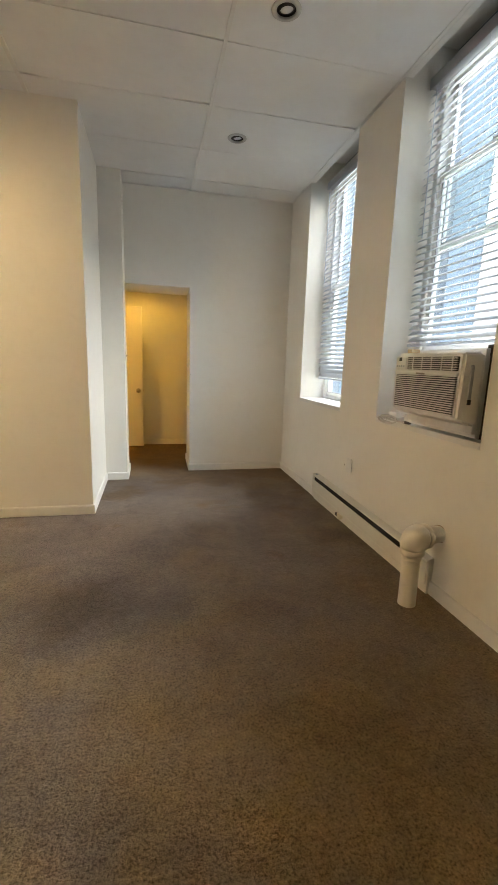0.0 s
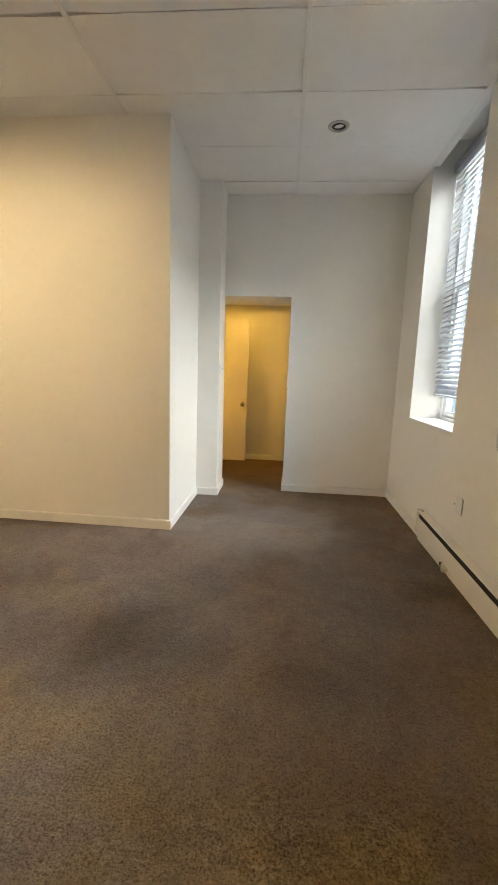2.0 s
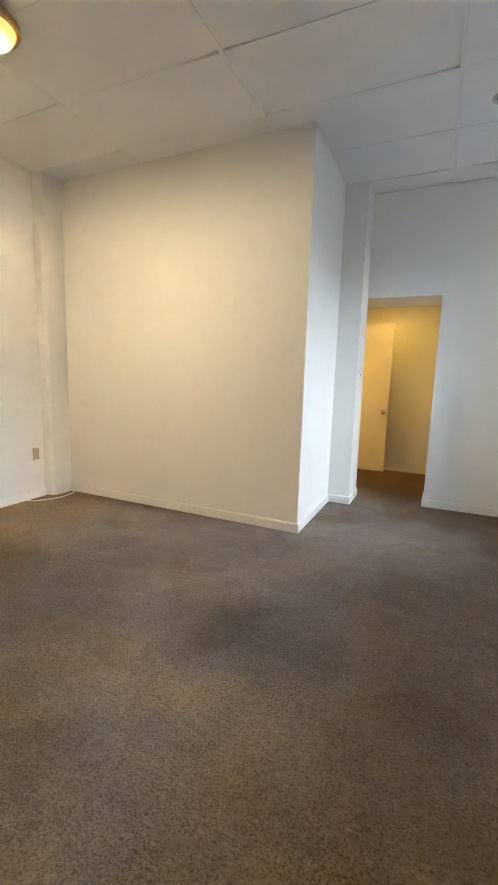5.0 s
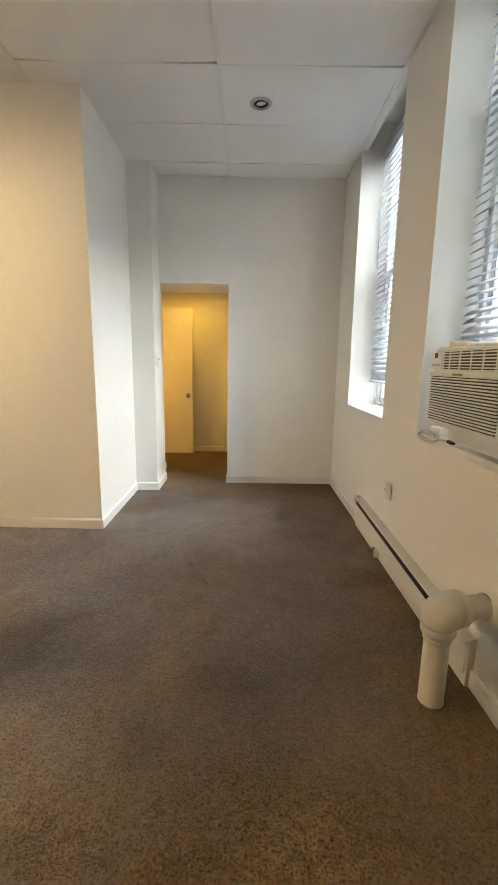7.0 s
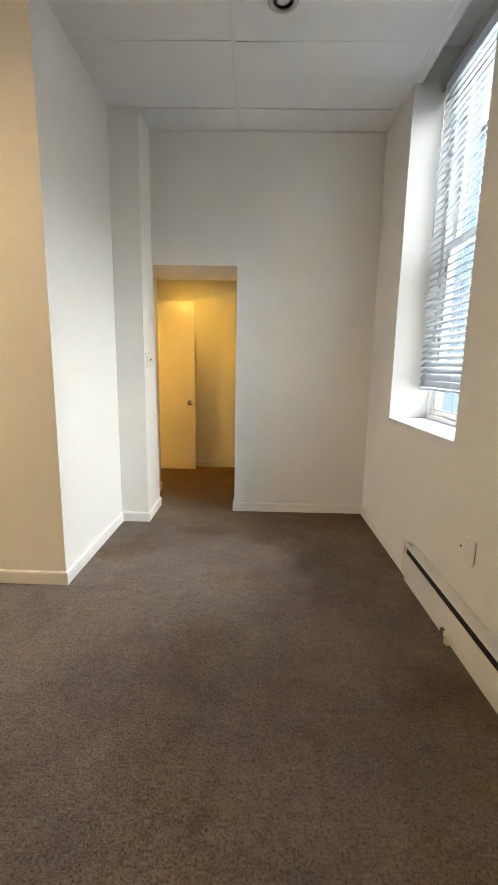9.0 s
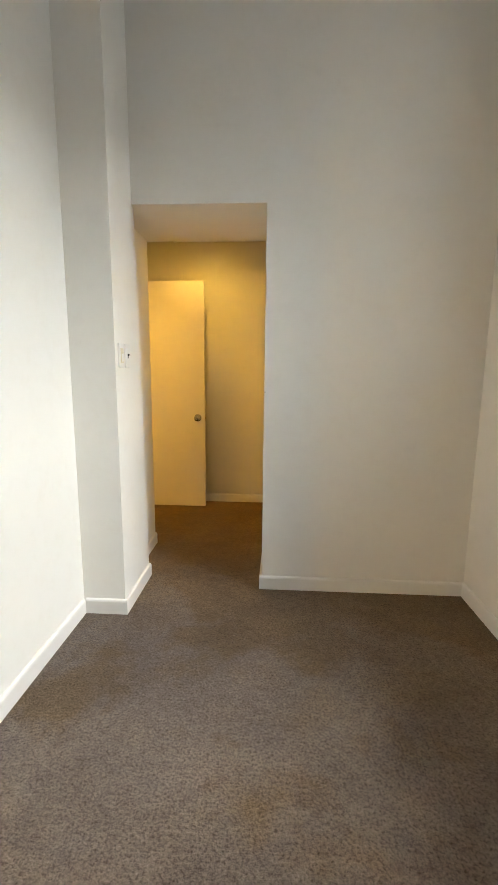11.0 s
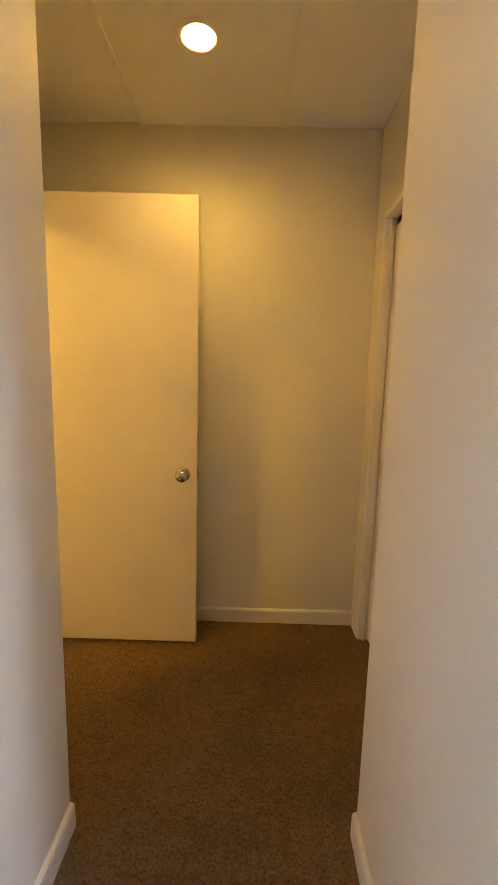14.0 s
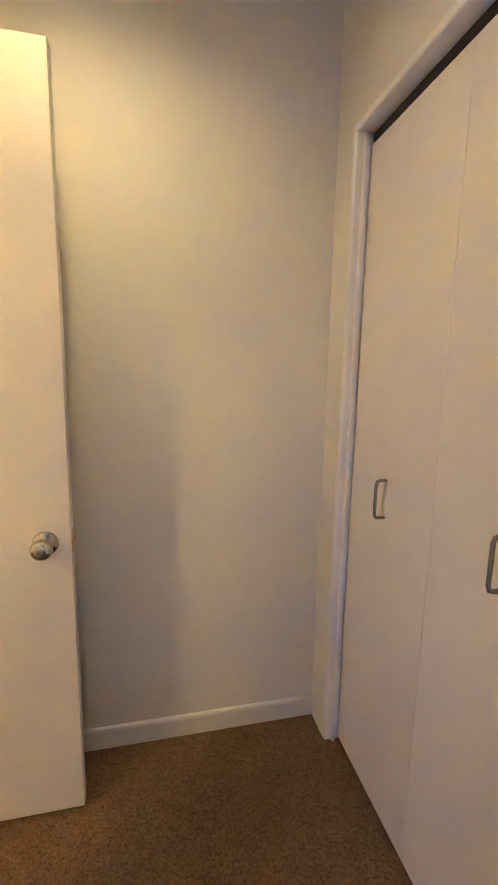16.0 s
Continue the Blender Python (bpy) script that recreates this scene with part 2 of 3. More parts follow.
BULB = glowing("lit_bulb", (1.0, 0.6, 0.16), HALL_GLOW)
LENS = plastic("bulb_face", (0.75, 0.75, 0.74), 0.2)
STUCCO = paint("stucco", (0.45, 0.45, 0.44), 0.9, 40.0, 0.3, 0.1)
MASONRY = paint("masonry_paint", (0.17, 0.2, 0.25), 0.9, 40.0, 0.4, 0.2)
DARK_PANE = plastic("dark_pane", (0.042, 0.05, 0.058), 0.6)
# dark slate colour paints in a shaded facade; the sun still reaches it
SHADED_SIDING = paint("shaded_siding", (0.1, 0.135, 0.18), 0.8, 40.0, 0.3, 0.1)
for matte in (SHADED_SIDING, DARK_PANE):
    matte.node_tree.nodes["Principled BSDF"].inputs["Specular IOR Level"].default_value = 0.0
PAVING = paint("concrete_paving", (0.4, 0.4, 0.39), 0.9, 60.0, 0.4, 0.3)
ROOFING = plastic("roofing", (0.12, 0.11, 0.1), 0.9)

# ---- mesh helpers ----


def box(bm, lo, hi, bevel=0.0, seg=2):
    c = [(a + b) / 2 for a, b in zip(lo, hi)]
    s = [abs(b - a) for a, b in zip(lo, hi)]
    r = bmesh.ops.create_cube(bm, size=1.0, matrix=Matrix.Translation(c) @ Matrix.Diagonal((*s, 1)))
    if bevel:
        edges = list({e for v in r["verts"] for e in v.link_edges})
        bmesh.ops.bevel(bm, geom=edges, offset=bevel, segments=seg, affect="EDGES", profile=0.5)
    return bm


def one_box(lo, hi, bevel=0.0, seg=2):
    return box(bmesh.new(), lo, hi, bevel, seg)


def prism(bm, outline, z0, z1):
    """An upright solid over a closed outline of (x, y)."""
    low = [bm.verts.new((x, y, z0)) for x, y in outline]
    top = [bm.verts.new((x, y, z1)) for x, y in outline]
    bm.faces.new(low[::-1]), bm.faces.new(top)
    for i in range(len(low)):
        j = (i + 1) % len(low)
        bm.faces.new((low[i], low[j], top[j], top[i]))
    bmesh.ops.recalc_face_normals(bm, faces=bm.faces)
    return bm


def loft(bm, outline, upper, z0, z1):
    """An upright solid whose outline changes from the foot to the top."""
    low, top = [bm.verts.new((x, y, z0)) for x, y in outline], [bm.verts.new((x, y, z1)) for x, y in upper]
    bm.faces.new(low[::-1]), bm.faces.new(top)
    for i in range(len(low)):
        j = (i + 1) % len(low)
        bm.faces.new((low[i], low[j], top[j], top[i]))
    bmesh.ops.recalc_face_normals(bm, faces=bm.faces)
    return bm


def lathe(bm, profile, m, n=32):
    """Turns (radius, height) round the z axis of m; the ends stay open where the radius is not 0."""
    rings = []
    for r, h in profile:
        rings.append([bm.verts.new(m @ Vector((r * math.cos(2 * math.pi * i / n), r * math.sin(2 * math.pi * i / n), h))) for i in range(n)] if r > 1e-6 else [bm.verts.new(m @ Vector((0, 0, h)))])
    for a, b in zip(rings, rings[1:]):
        for i in range(n):
            j = (i + 1) % n
            quad = [a[i % len(a)], a[j % len(a)], b[j % len(b)], b[i % len(b)]]
            quad = list(dict.fromkeys(quad))
            if len(quad) > 2:
                bm.faces.new(quad)
    bmesh.ops.recalc_face_normals(bm, faces=bm.faces)
    for f in bm.faces:
        f.smooth = True
    return bm


def tube(bm, points, radius, n=10):
    pts = [Vector(p) for p in points]
    rings = []
    side = None
    for i, p in enumerate(pts):
        t = (pts[min(i + 1, len(pts) - 1)] - pts[max(i - 1, 0)]).normalized()
        ref = side if side is not None else (Vector((0, 0, 1)) if abs(t.z) < 0.9 else Vector((1, 0, 0)))
        side = (ref - t * ref.dot(t)).normalized()
        up = t.cross(side)
        rings.append([bm.verts.new(p + radius * (math.cos(2 * math.pi * k / n) * side + math.sin(2 * math.pi * k / n) * up)) for k in range(n)])
    for a, b in zip(rings, rings[1:]):
        for k in range(n):
            bm.faces.new((a[k], a[(k + 1) % n], b[(k + 1) % n], b[k])).smooth = True
    bm.faces.new(rings[0][::-1]), bm.faces.new(rings[-1])
    return bm


def spline(points, steps=8):
    """A smooth line through the points."""
    p = [Vector(q) for q in points]
    p = [2 * p[0] - p[1]] + p + [2 * p[-1] - p[-2]]
    out = []
    for a, b, c, d in zip(p, p[1:], p[2:], p[3:]):
        for k in range(steps):
            t = k / steps
            out.append(0.5 * (2 * b + (c - a) * t + (2 * a - 5 * b + 4 * c - d) * t * t + (3 * b - a - 3 * c + d) * t ** 3))
    return out + [p[-2]]


def mesh_of(name, bm, mat):
    me = bpy.data.meshes.new(name)
    bm.to_mesh(me)
    bm.free()
    me.materials.append(mat)
    return me


def structure(name, bm, mat, label, category):
    return tagged(new(name, mesh_of(name, bm, mat)), label, category, kind="structure")


def thing(name, at, label, category, group="", kind=""):
    ob = new(name)
    ob.location = at
    ob.empty_display_size = 0.1
    return tagged(ob, label, category, group, kind)


def part(name, bm, mat, parent, label=""):
    ob = new(name, mesh_of(name, bm, mat))
    ob.parent = parent
    return tagged(ob, label)


def again(name, mesh, parent, at, turn=None):
    """One more piece on a mesh that is already there."""
    ob = new(name, mesh)
    ob.parent = parent
    ob.matrix_basis = Matrix.Translation(at) @ (turn or Matrix.Identity(4))
    return ob


# ---- structure: main room ----
FAR = 0.3
floor_bm = one_box((XW - FAR, YS - FAR, -0.2), (XEO, HALL_N + FAR, 0.0))
structure("floor", floor_bm, CARPET, "brown-grey cut-pile carpet with worn darker patches and painted-in shade", "carpet")

XM = XE + 0.344  # masonry outside the window frames
for x0, x1, nm, mat, head, label in ((XE, XM, "wall_east", WALL, 0.2, "off-white painted outer wall with deep window recesses"), (XM, XEO, "wall_east_outside", MASONRY, 0.05, "blue-grey painted masonry outside the windows")):
    bm = bmesh.new()
    for y0, y1, z0, z1 in ((YS - FAR, W2[0], 0, 3.3), (W2[1], W1[0], 0, 3.3), (W1[1], HALL_N + FAR, 0, 3.3),
                           (*W2, 0, SILL), (*W1, 0, SILL), (*W2, ZC + head, 3.3), (*W1, ZC + head, 3.3)):
        box(bm, (x0, y0, z0), (x1, y1, z1))
    bmesh.ops.remove_doubles(bm, verts=bm.verts, dist=1e-5)
    structure(nm, bm, mat, label, "wall")

# north wall: thick, with a cased-free opening under a header
bm = prism(bmesh.new(), [(OPEN_R, YN), (XE, YN), (XE, YNO), (0.798, YNO)], 0, 3.3)
prism(bm, [(-0.4, YN), (OPEN_R, YN), (0.7976, YNO - 0.02), (-0.4, YNO - 0.02)], OPEN_Z, 3.3)
structure("wall_north", bm, WALL, "white painted wall with an open passage under a header", "wall")
PIL = [(-0.118, 4.872), (0.098, 4.872), (0.098, 5.29), (0.09, 5.298), (OPEN_L, 5.298), (-0.002, YNO), (-0.118, YNO)]
PIL_TOP = [(-0.118, 4.872), (0.098, 4.872), (0.098, 5.20), (0.09, 5.208), (OPEN_L, 5.208), (-0.002, YNO), (-0.118, YNO)]
bm = loft(bmesh.new(), PIL, PIL_TOP, 0, 2.3)
prism(bm, PIL_TOP, 2.3, 3.3)
structure("wall_pilaster", bm, WALL, "white painted pilaster beside the passage", "pilaster")
bm = prism(bmesh.new(), [(-0.118, 3.846), (-0.118, YNO), (-0.745, YNO), (-0.745, 4.95), (XW - FAR, 4.95), (XW - FAR, 3.885)], 0, 3.3)
structure("wall_bumpout", bm, WALL, "off-white painted wall block jutting into the room", "wall")
bm = prism(bmesh.new(), [(XW - 0.049, 3.64), (-2.66, 3.64), (-2.632, 3.668), (-2.632, 3.884), (XW - 0.049, 3.884)], 0, 3.3)
structure("wall_column", bm, WALL, "white boxed column in the room corner", "column")
structure("wall_west", box(one_box((XW - FAR, YS - FAR, 0), (XW, 3.622, 3.3)), (XW - FAR, 3.622, 0), (XW - 0.05, 3.885, 3.3)), WALL, "white painted side wall", "wall")
# unseen south wall, set close in to bounce light onto the near floor
structure("wall_south", one_box((XW, YS - FAR, 0), (XE, YS, 3.3)), WALL, "plain off-white unseen wall, added to close the room and bounce light", "wall")
structure("roof", one_box((XW - FAR, YS - FAR, 3.3), (XEO, HALL_N + FAR, 3.5)), ROOFING, "flat dark roof slab", "roof")


def holed_panel(bm, x0, x1, y0, y1, z, cx, cy, r, n=48):
    """A slab with a round hole for a recessed lamp."""
    angles = sorted([2 * math.pi * i / n for i in range(n)] + [math.atan2(y - cy, x - cx) % (2 * math.pi) for x in (x0, x1) for y in (y0, y1)])
    rim, edge, lip, skirt = [], [], [], []
    for a in angles:
        c, s = math.cos(a), math.sin(a)
        far = min(((x1 - cx) / c if c > 1e-9 else (x0 - cx) / c if c < -1e-9 else 1e9), ((y1 - cy) / s if s > 1e-9 else (y0 - cy) / s if s < -1e-9 else 1e9))
        rim.append(bm.verts.new((cx + r * c, cy + r * s, z)))
        lip.append(bm.verts.new((cx + r * c, cy + r * s, z + 0.03)))
        edge.append(bm.verts.new((cx + far * c, cy + far * s, z)))
        skirt.append(bm.verts.new((cx + far * c, cy + far * s, z + 0.03)))
    for i in range(len(angles)):
        j = (i + 1) % len(angles)
        bm.faces.new((rim[i], rim[j], edge[j], edge[i]))
        bm.faces.new((lip[i], lip[j], rim[j], rim[i]))
        bm.faces.new((edge[i], edge[j], skirt[j], skirt[i]))


def ceiling(name, xs, ys, z, lift, label, holes=()):
    """Painted drop ceiling: loose slabs on tees, with thin open joints where a slab sits askew."""
    rnd = random.Random(5)
    bm = bmesh.new()
    for x0, x1 in zip(xs, xs[1:]):
        for y0, y1 in zip(ys, ys[1:]):
            g = 0.0034
            hole = [h for h in holes if x0 < h[0] < x1 and y0 < h[1] < y1]
            if hole:
                holed_panel(bm, x0 + g, x1 - g, y0 + 0.0012, y1 - 0.0012, z, *hole[0])
                continue
            def nick():
                return rnd.uniform(0.009, 0.017) if rnd.random() < 0.5 else 0.0009
            corners = []
            for ya, side in ((y0, 1), (y1, -1)):
                seam = 0.008 if ya == ys[-2] and len(ys) > 3 else 0.0025
                row = [(x0 + g, nick(), True), (x0 + rnd.uniform(0.07, 0.4), seam, False), (x1 - rnd.uniform(0.07, 0.4), seam, False), (x1 - g, nick(), True)]
                for x, inset, end in row[::side]:
                    sag = rnd.uniform(0.003, lift) if end and inset > 0.002 else rnd.uniform(0, 0.0016)
                    corners.append((x, ya + side * inset, z + sag))
            low = [bm.verts.new(c) for c in corners]
            top = [bm.verts.new((c[0], c[1], z + 0.03)) for c in corners]
            bm.faces.new(low[::-1]), bm.faces.new(top)
            for i in range(8):
                bm.faces.new((low[i], low[(i + 1) % 8], top[(i + 1) % 8], top[i]))
    bmesh.ops.recalc_face_normals(bm, faces=bm.faces)
    return structure(name, bm, TILE, label, "ceiling")


SPOTS, HALL_SPOTS = [(1.057, 4.02), (1.058, 2.735)], [(0.267, 6.33)]
GX = [XW, -1.675, -0.44, 0.795, XE]
GY = [YS, -0.07, 0.55, 1.165, 1.785, 2.405, 3.023, 3.643, 4.278, 4.893, YN]
ceiling("ceiling", GX, GY, ZC, 0.009, "white painted drop-ceiling panels with uneven joints", [(*p, 0.058) for p in SPOTS])
# black sheet paints the shade seen through the open joints
structure("ceiling_shade_sheet", one_box((XW, YS, ZC + 0.14), (XE, YN, ZC + 0.16)), PAINTED_SHADE, "near-black sheet above the ceiling panels, painting the shade in the joints", "ceiling void")
for i, x in enumerate(GX[1:-1]):
    structure("trim", one_box((x - 0.012, YS, ZC - 0.003), (x + 0.012, YN, ZC + 0.028), 0.0012, 1), TEE, "white painted ceiling tee", "trim")
for lo, hi in (((XE - 0.02, YS, ZC - 0.004), (XE + 0.003, YN, ZC - 0.0005)), ((-0.118, YN - 0.02, ZC - 0.004), (XE - 0.02, YN, ZC - 0.0005)),
               ((XW, YS, ZC - 0.004), (XW + 0.02, 3.64, ZC - 0.0005))):
    structure("trim", one_box(lo, hi), TEE, "white painted ceiling wall angle", "trim")
for y0, y1 in (W1, W2):
    structure("trim", one_box((XE + 0.004, y0 + 0.002, ZC - 0.004), (XE + 0.046, y1 - 0.002, ZC + 0.012), 0.002), TEE, "white painted ceiling edge across the window recess", "trim")


def baseboard(a, b, outward, h=0.078, d=0.014, mat=TRIM):
    """A board along the wall from a to b, standing out by d on the outward side, with an eased top edge."""
    a, b, o = Vector((*a, 0)), Vector((*b, 0)), Vector((*outward, 0)).normalized()
    bm = bmesh.new()
    prof = [(0, 0), (d, 0), (d, h - 0.012), (d * 0.8, h - 0.004), (d * 0.35, h), (0, h)]
    ends = [[bm.verts.new(p + o * u + Vector((0, 0, v))) for u, v in prof] for p in (a, b)]
    k = len(prof)
    for i in range(k):
        bm.faces.new((ends[0][i], ends[0][(i + 1) % k], ends[1][(i + 1) % k], ends[1][i]))
    bm.faces.new(ends[0]), bm.faces.new(ends[1][::-1])
    bmesh.ops.recalc_face_normals(bm, faces=bm.faces)
    structure("baseboard", bm, mat, "white painted wooden baseboard above the carpet", "baseboard")


baseboard((XE, YS), (XE, 2.248), (-1, 0))
baseboard((XE, 3.99), (XE, YN), (-1, 0))
baseboard((OPEN_R - 0.014, YN), (XE - 0.014, YN), (0, -1))
baseboard((OPEN_R, YN), (0.798, YNO), (-1, 0.02))
baseboard((-0.104, 4.872), (0.112, 4.872), (0, -1))
baseboard((0.098, 4.872), (0.098, 5.29), (1, 0))
baseboard((OPEN_L, 5.29), (-0.002, YNO), (1, 0))
baseboard((-0.118, 3.832), (-0.118, 4.858), (1, 0))
baseboard((-0.118, 3.846), (-2.632, 3.8835), (-0.015, -1))
baseboard((-2.632, 3.668), (-2.632, 3.87), (1, 0), 0.08, 0.01)
baseboard((XW, YS), (XW, 3.622), (1, 0))
baseboard((XW, YS), (XE, YS), (0, 1))

# ---- structure: hall behind the passage ----
structure("wall_hall_back", one_box((-2.6, HALL_N, 0), (HALL_E + 0.9, HALL_N + FAR, 3.3)), HALL_PAINT, "cream painted hall wall behind the open door", "wall")
CL0, CL1, CLZ = 5.85, 6.708, 1.972
bm = bmesh.new()
box(bm, (HALL_E, CL1, 0), (HALL_E + 0.12, HALL_N, 2.6))
box(bm, (HALL_E, YNO, 0), (HALL_E + 0.12, CL0, 2.6))
box(bm, (HALL_E, CL0, CLZ), (HALL_E + 0.12, CL1, 2.6))
structure("wall_hall_east", bm, HALL_PAINT, "cream painted hall wall with a closet opening", "wall")
# a doorway in the hall's end wall leads to a side room, from which light falls in
SIDE_W, SIDE_S, DOORWAY = -2.4, 4.95, (5.84, 6.6, 2.03)
bm = bmesh.new()
box(bm, (HALL_W - 0.2, YNO, 0), (HALL_W, DOORWAY[0], 2.6))
box(bm, (HALL_W - 0.2, DOORWAY[1], 0), (HALL_W, HALL_N, 2.6))
box(bm, (HALL_W - 0.2, DOORWAY[0], DOORWAY[2]), (HALL_W, DOORWAY[1], 2.6))
structure("wall_hall_west", bm, HALL_PAINT, "cream painted hall end wall with a doorway", "wall")
structure("wall_side_room", one_box((SIDE_W - 0.2, SIDE_S, 0), (SIDE_W, HALL_N, 2.6)), HALL_PAINT, "plain cream side room wall", "wall")
structure("wall_closet", one_box((HALL_E + 0.7, YNO, 0), (HALL_E + 0.8, HALL_N, 2.6)), HALL_PAINT, "plain closet back wall", "wall")
HX = [HALL_W, -0.05, 0.58, HALL_E]
ceiling("ceiling_hall", HX, [YNO - 0.02, HALL_N - 0.003], HALL_Z, 0.007, "cream painted hall ceiling panels", [(*p, 0.06) for p in HALL_SPOTS])
SIDE_SPOTS = [(-1.43, 5.4)]
ceiling("ceiling_side_room", [SIDE_W, HALL_W - 0.2], [SIDE_S, HALL_N - 0.003], HALL_Z, 0.0, "cream painted side room ceiling", [(*p, 0.06) for p in SIDE_SPOTS])
for x in HX[1:-1]:
    structure("trim", one_box((x - 0.012, YNO, HALL_Z - 0.002), (x + 0.012, HALL_N, HALL_Z + 0.02), 0.001, 1), TEE, "painted hall ceiling tee", "trim")
structure("hall_shade_sheet", one_box((HALL_W, YNO, HALL_Z + 0.2), (HALL_E, HALL_N, HALL_Z + 0.22)), PAINTED_SHADE, "near-black sheet above the hall ceiling, painting the shade in the joints", "ceiling void")
baseboard((HALL_W, HALL_N), (HALL_E, HALL_N), (0, -1), 0.075, 0.012, HALL_PAINT)
baseboard((HALL_E, CL1 + 0.002), (HALL_E, HALL_N - 0.014), (-1, 0), 0.004, 0.002)


# ---- windows: recess lining, sashes, blind ----
def window(name, y0, y1, sill, raised, label):
    """A double-hung window in a deep recess; local x runs outwards, z up from the sill."""
    w = y1 - y0
    h = ZC + 0.05 - sill
    win = thing(name, (XE, y0, sill), label, "window", kind="structure")
    part("window_sill", one_box((-0.003, 0.001, -0.03), (0.262, w - 0.001, 0.004), 0.0025), SILL_PAINT, win)
    fx0, fx1, t = 0.258, 0.345, 0.045
    fr = bmesh.new()
    for lo, hi in (((fx0, 0, 0.004), (fx1, t, h)), ((fx0, w - t, 0.004), (fx1, w, h)), ((fx0, t, h - t), (fx1, w - t, h)), ((fx0, t, 0.004), (fx1, w - t, 0.035))):
        box(fr, lo, hi, 0.004)
    part("window_frame", fr, SILL_PAINT, win)
    mid = h * 0.525
    for nm, x, za, zb in (("upper_sash", 0.312, mid - 0.02, h - t), ("lower_sash", 0.276, 0.035 + raised, mid + 0.02 + raised)):
        s = bmesh.new()
        sw = 0.042
        for lo, hi in (((x, t, za), (x + 0.03, t + sw, zb)), ((x, w - t - sw, za), (x + 0.03, w - t, zb)), ((x, t + sw, za), (x + 0.03, w - t - sw, za + sw)), ((x, t + sw, zb - sw), (x + 0.03, w - t - sw, zb))):
            box(s, lo, hi, 0.003)
        sash = part(nm, s, SILL_PAINT, win)
        pane = part("pane", one_box((x + 0.013, t + sw - 0.004, za + sw - 0.004), (x + 0.017, w - t - sw + 0.004, zb - sw + 0.004)), GLASS, sash)
        pane.visible_shadow = False
        gasket = bmesh.new()
        for lo, hi in (((x - 0.001, t + sw - 0.005, za + sw - 0.006), (x + 0.012, w - t - sw + 0.005, za + sw + 0.004)), ((x - 0.001, t + sw - 0.006, za + sw), (x + 0.012, t + sw + 0.004, zb - sw)), ((x - 0.001, w - t - sw - 0.004, za + sw), (x + 0.012, w - t - sw + 0.006, zb - sw))):
            box(gasket, lo, hi)
        part("gasket", gasket, GREY, sash, "grey glazing strip")
    lock = bmesh.new()
    lathe(lock, [(0.0, 0.0), (0.02, 0.0), (0.02, 0.012), (0.012, 0.018), (0, 0.018)], pose(0.29, w / 2, mid + 0.02 + raised), 16)
    part("sash_lock", lock, NICKEL, win)
    return win


window("window_1", *W1, SILL, 0.0, "white double-hung window in a deep plastered recess")
window("window_2", *W2, SILL, 0.43, "white double-hung window raised over an air conditioner")


def slat_mesh():
    """A 50 mm slat, slightly crowned."""
    bm = bmesh.new()
    n, half, length = 6, 0.025, 0.972
    rows = []
    for k in range(n + 1):
        u = -half + 2 * half * k / n
        z = 0.0035 * (1 - (u / half) ** 2)
        rows.append([bm.verts.new((u, y, z + d)) for d in (0.0, 0.0026) for y in (-length / 2, length / 2)])
    for a, b in zip(rows, rows[1:]):
        bm.faces.new((a[0], b[0], b[1], a[1])), bm.faces.new((a[2], a[3], b[3], b[2]))
        bm.faces.new((a[0], a[2], b[2], b[0])), bm.faces.new((a[1], b[1], b[3], a[3]))
    bm.faces.new((rows[0][0], rows[0][1], rows[0][3], rows[0][2])), bm.faces.new((rows[-1][0], rows[-1][2], rows[-1][3], rows[-1][1]))
    bmesh.ops.recalc_face_normals(bm, faces=bm.faces)
    for f in bm.faces:
        f.smooth = True
    return mesh_of("slat", bm, SLAT)


SLAT_MESH = slat_mesh()
PITCH = 0.0425


def blind(y0, y1, bottom, tilt, squeeze, label):
    yc, top = (y0 + y1) / 2, ZC + 0.012
    ob = thing("window_blind", (XE + 0.205, yc, bottom), label, "blind", "window blinds")
    hgt = top - bottom
    half = (y1 - y0) / 2 - 0.006
    part("headrail", one_box((-0.03, -half, hgt - 0.062), (0.03, half, hgt), 0.003), SLAT, ob)
    part("valance", one_box((-0.038, -half, hgt - 0.068), (-0.031, half, hgt - 0.004), 0.002), SLAT, ob)
    part("bottom_rail", one_box((-0.025, -half + 0.006, 0.0), (0.025, half - 0.006, 0.018), 0.005, 3), SLAT, ob)
    rnd = random.Random(int(y0 * 100))
    z, k = 0.045, 0
    while z < hgt - 0.085:
        turn = Euler((radians(rnd.uniform(-0.25, 0.25)), radians(-tilt - max(0, 4 - k) * squeeze + rnd.uniform(-1.5, 1.5)), radians(rnd.uniform(-0.15, 0.15)))).to_matrix().to_4x4()
        again("slat", SLAT_MESH, ob, (rnd.uniform(-0.001, 0.001), 0, z), turn)
        z += PITCH
        k += 1
    for y in (-half + 0.12, 0.0, half - 0.12):
        for x in (-0.026, 0.026):
            part("ladder_cord", tube(bmesh.new(), [(x, y, 0.01), (x, y, hgt - 0.06)], 0.0009, 5), CORD, ob)
    part("tilt_wand", tube(bmesh.new(), [(-0.045, half - 0.09, hgt - 0.08), (-0.047, half - 0.09, hgt - 0.5), (-0.046, half - 0.088, hgt - 0.95)], 0.004, 8), SLAT, ob, "clear plastic tilt wand")
    return ob


blind(*W1, 1.128, 37.0, 7.0, "white faux-wood venetian blind lowered nearly to the sill")
blind(*W2, 1.415, 30.0, 3.0, "white faux-wood venetian blind lowered to the air conditioner")


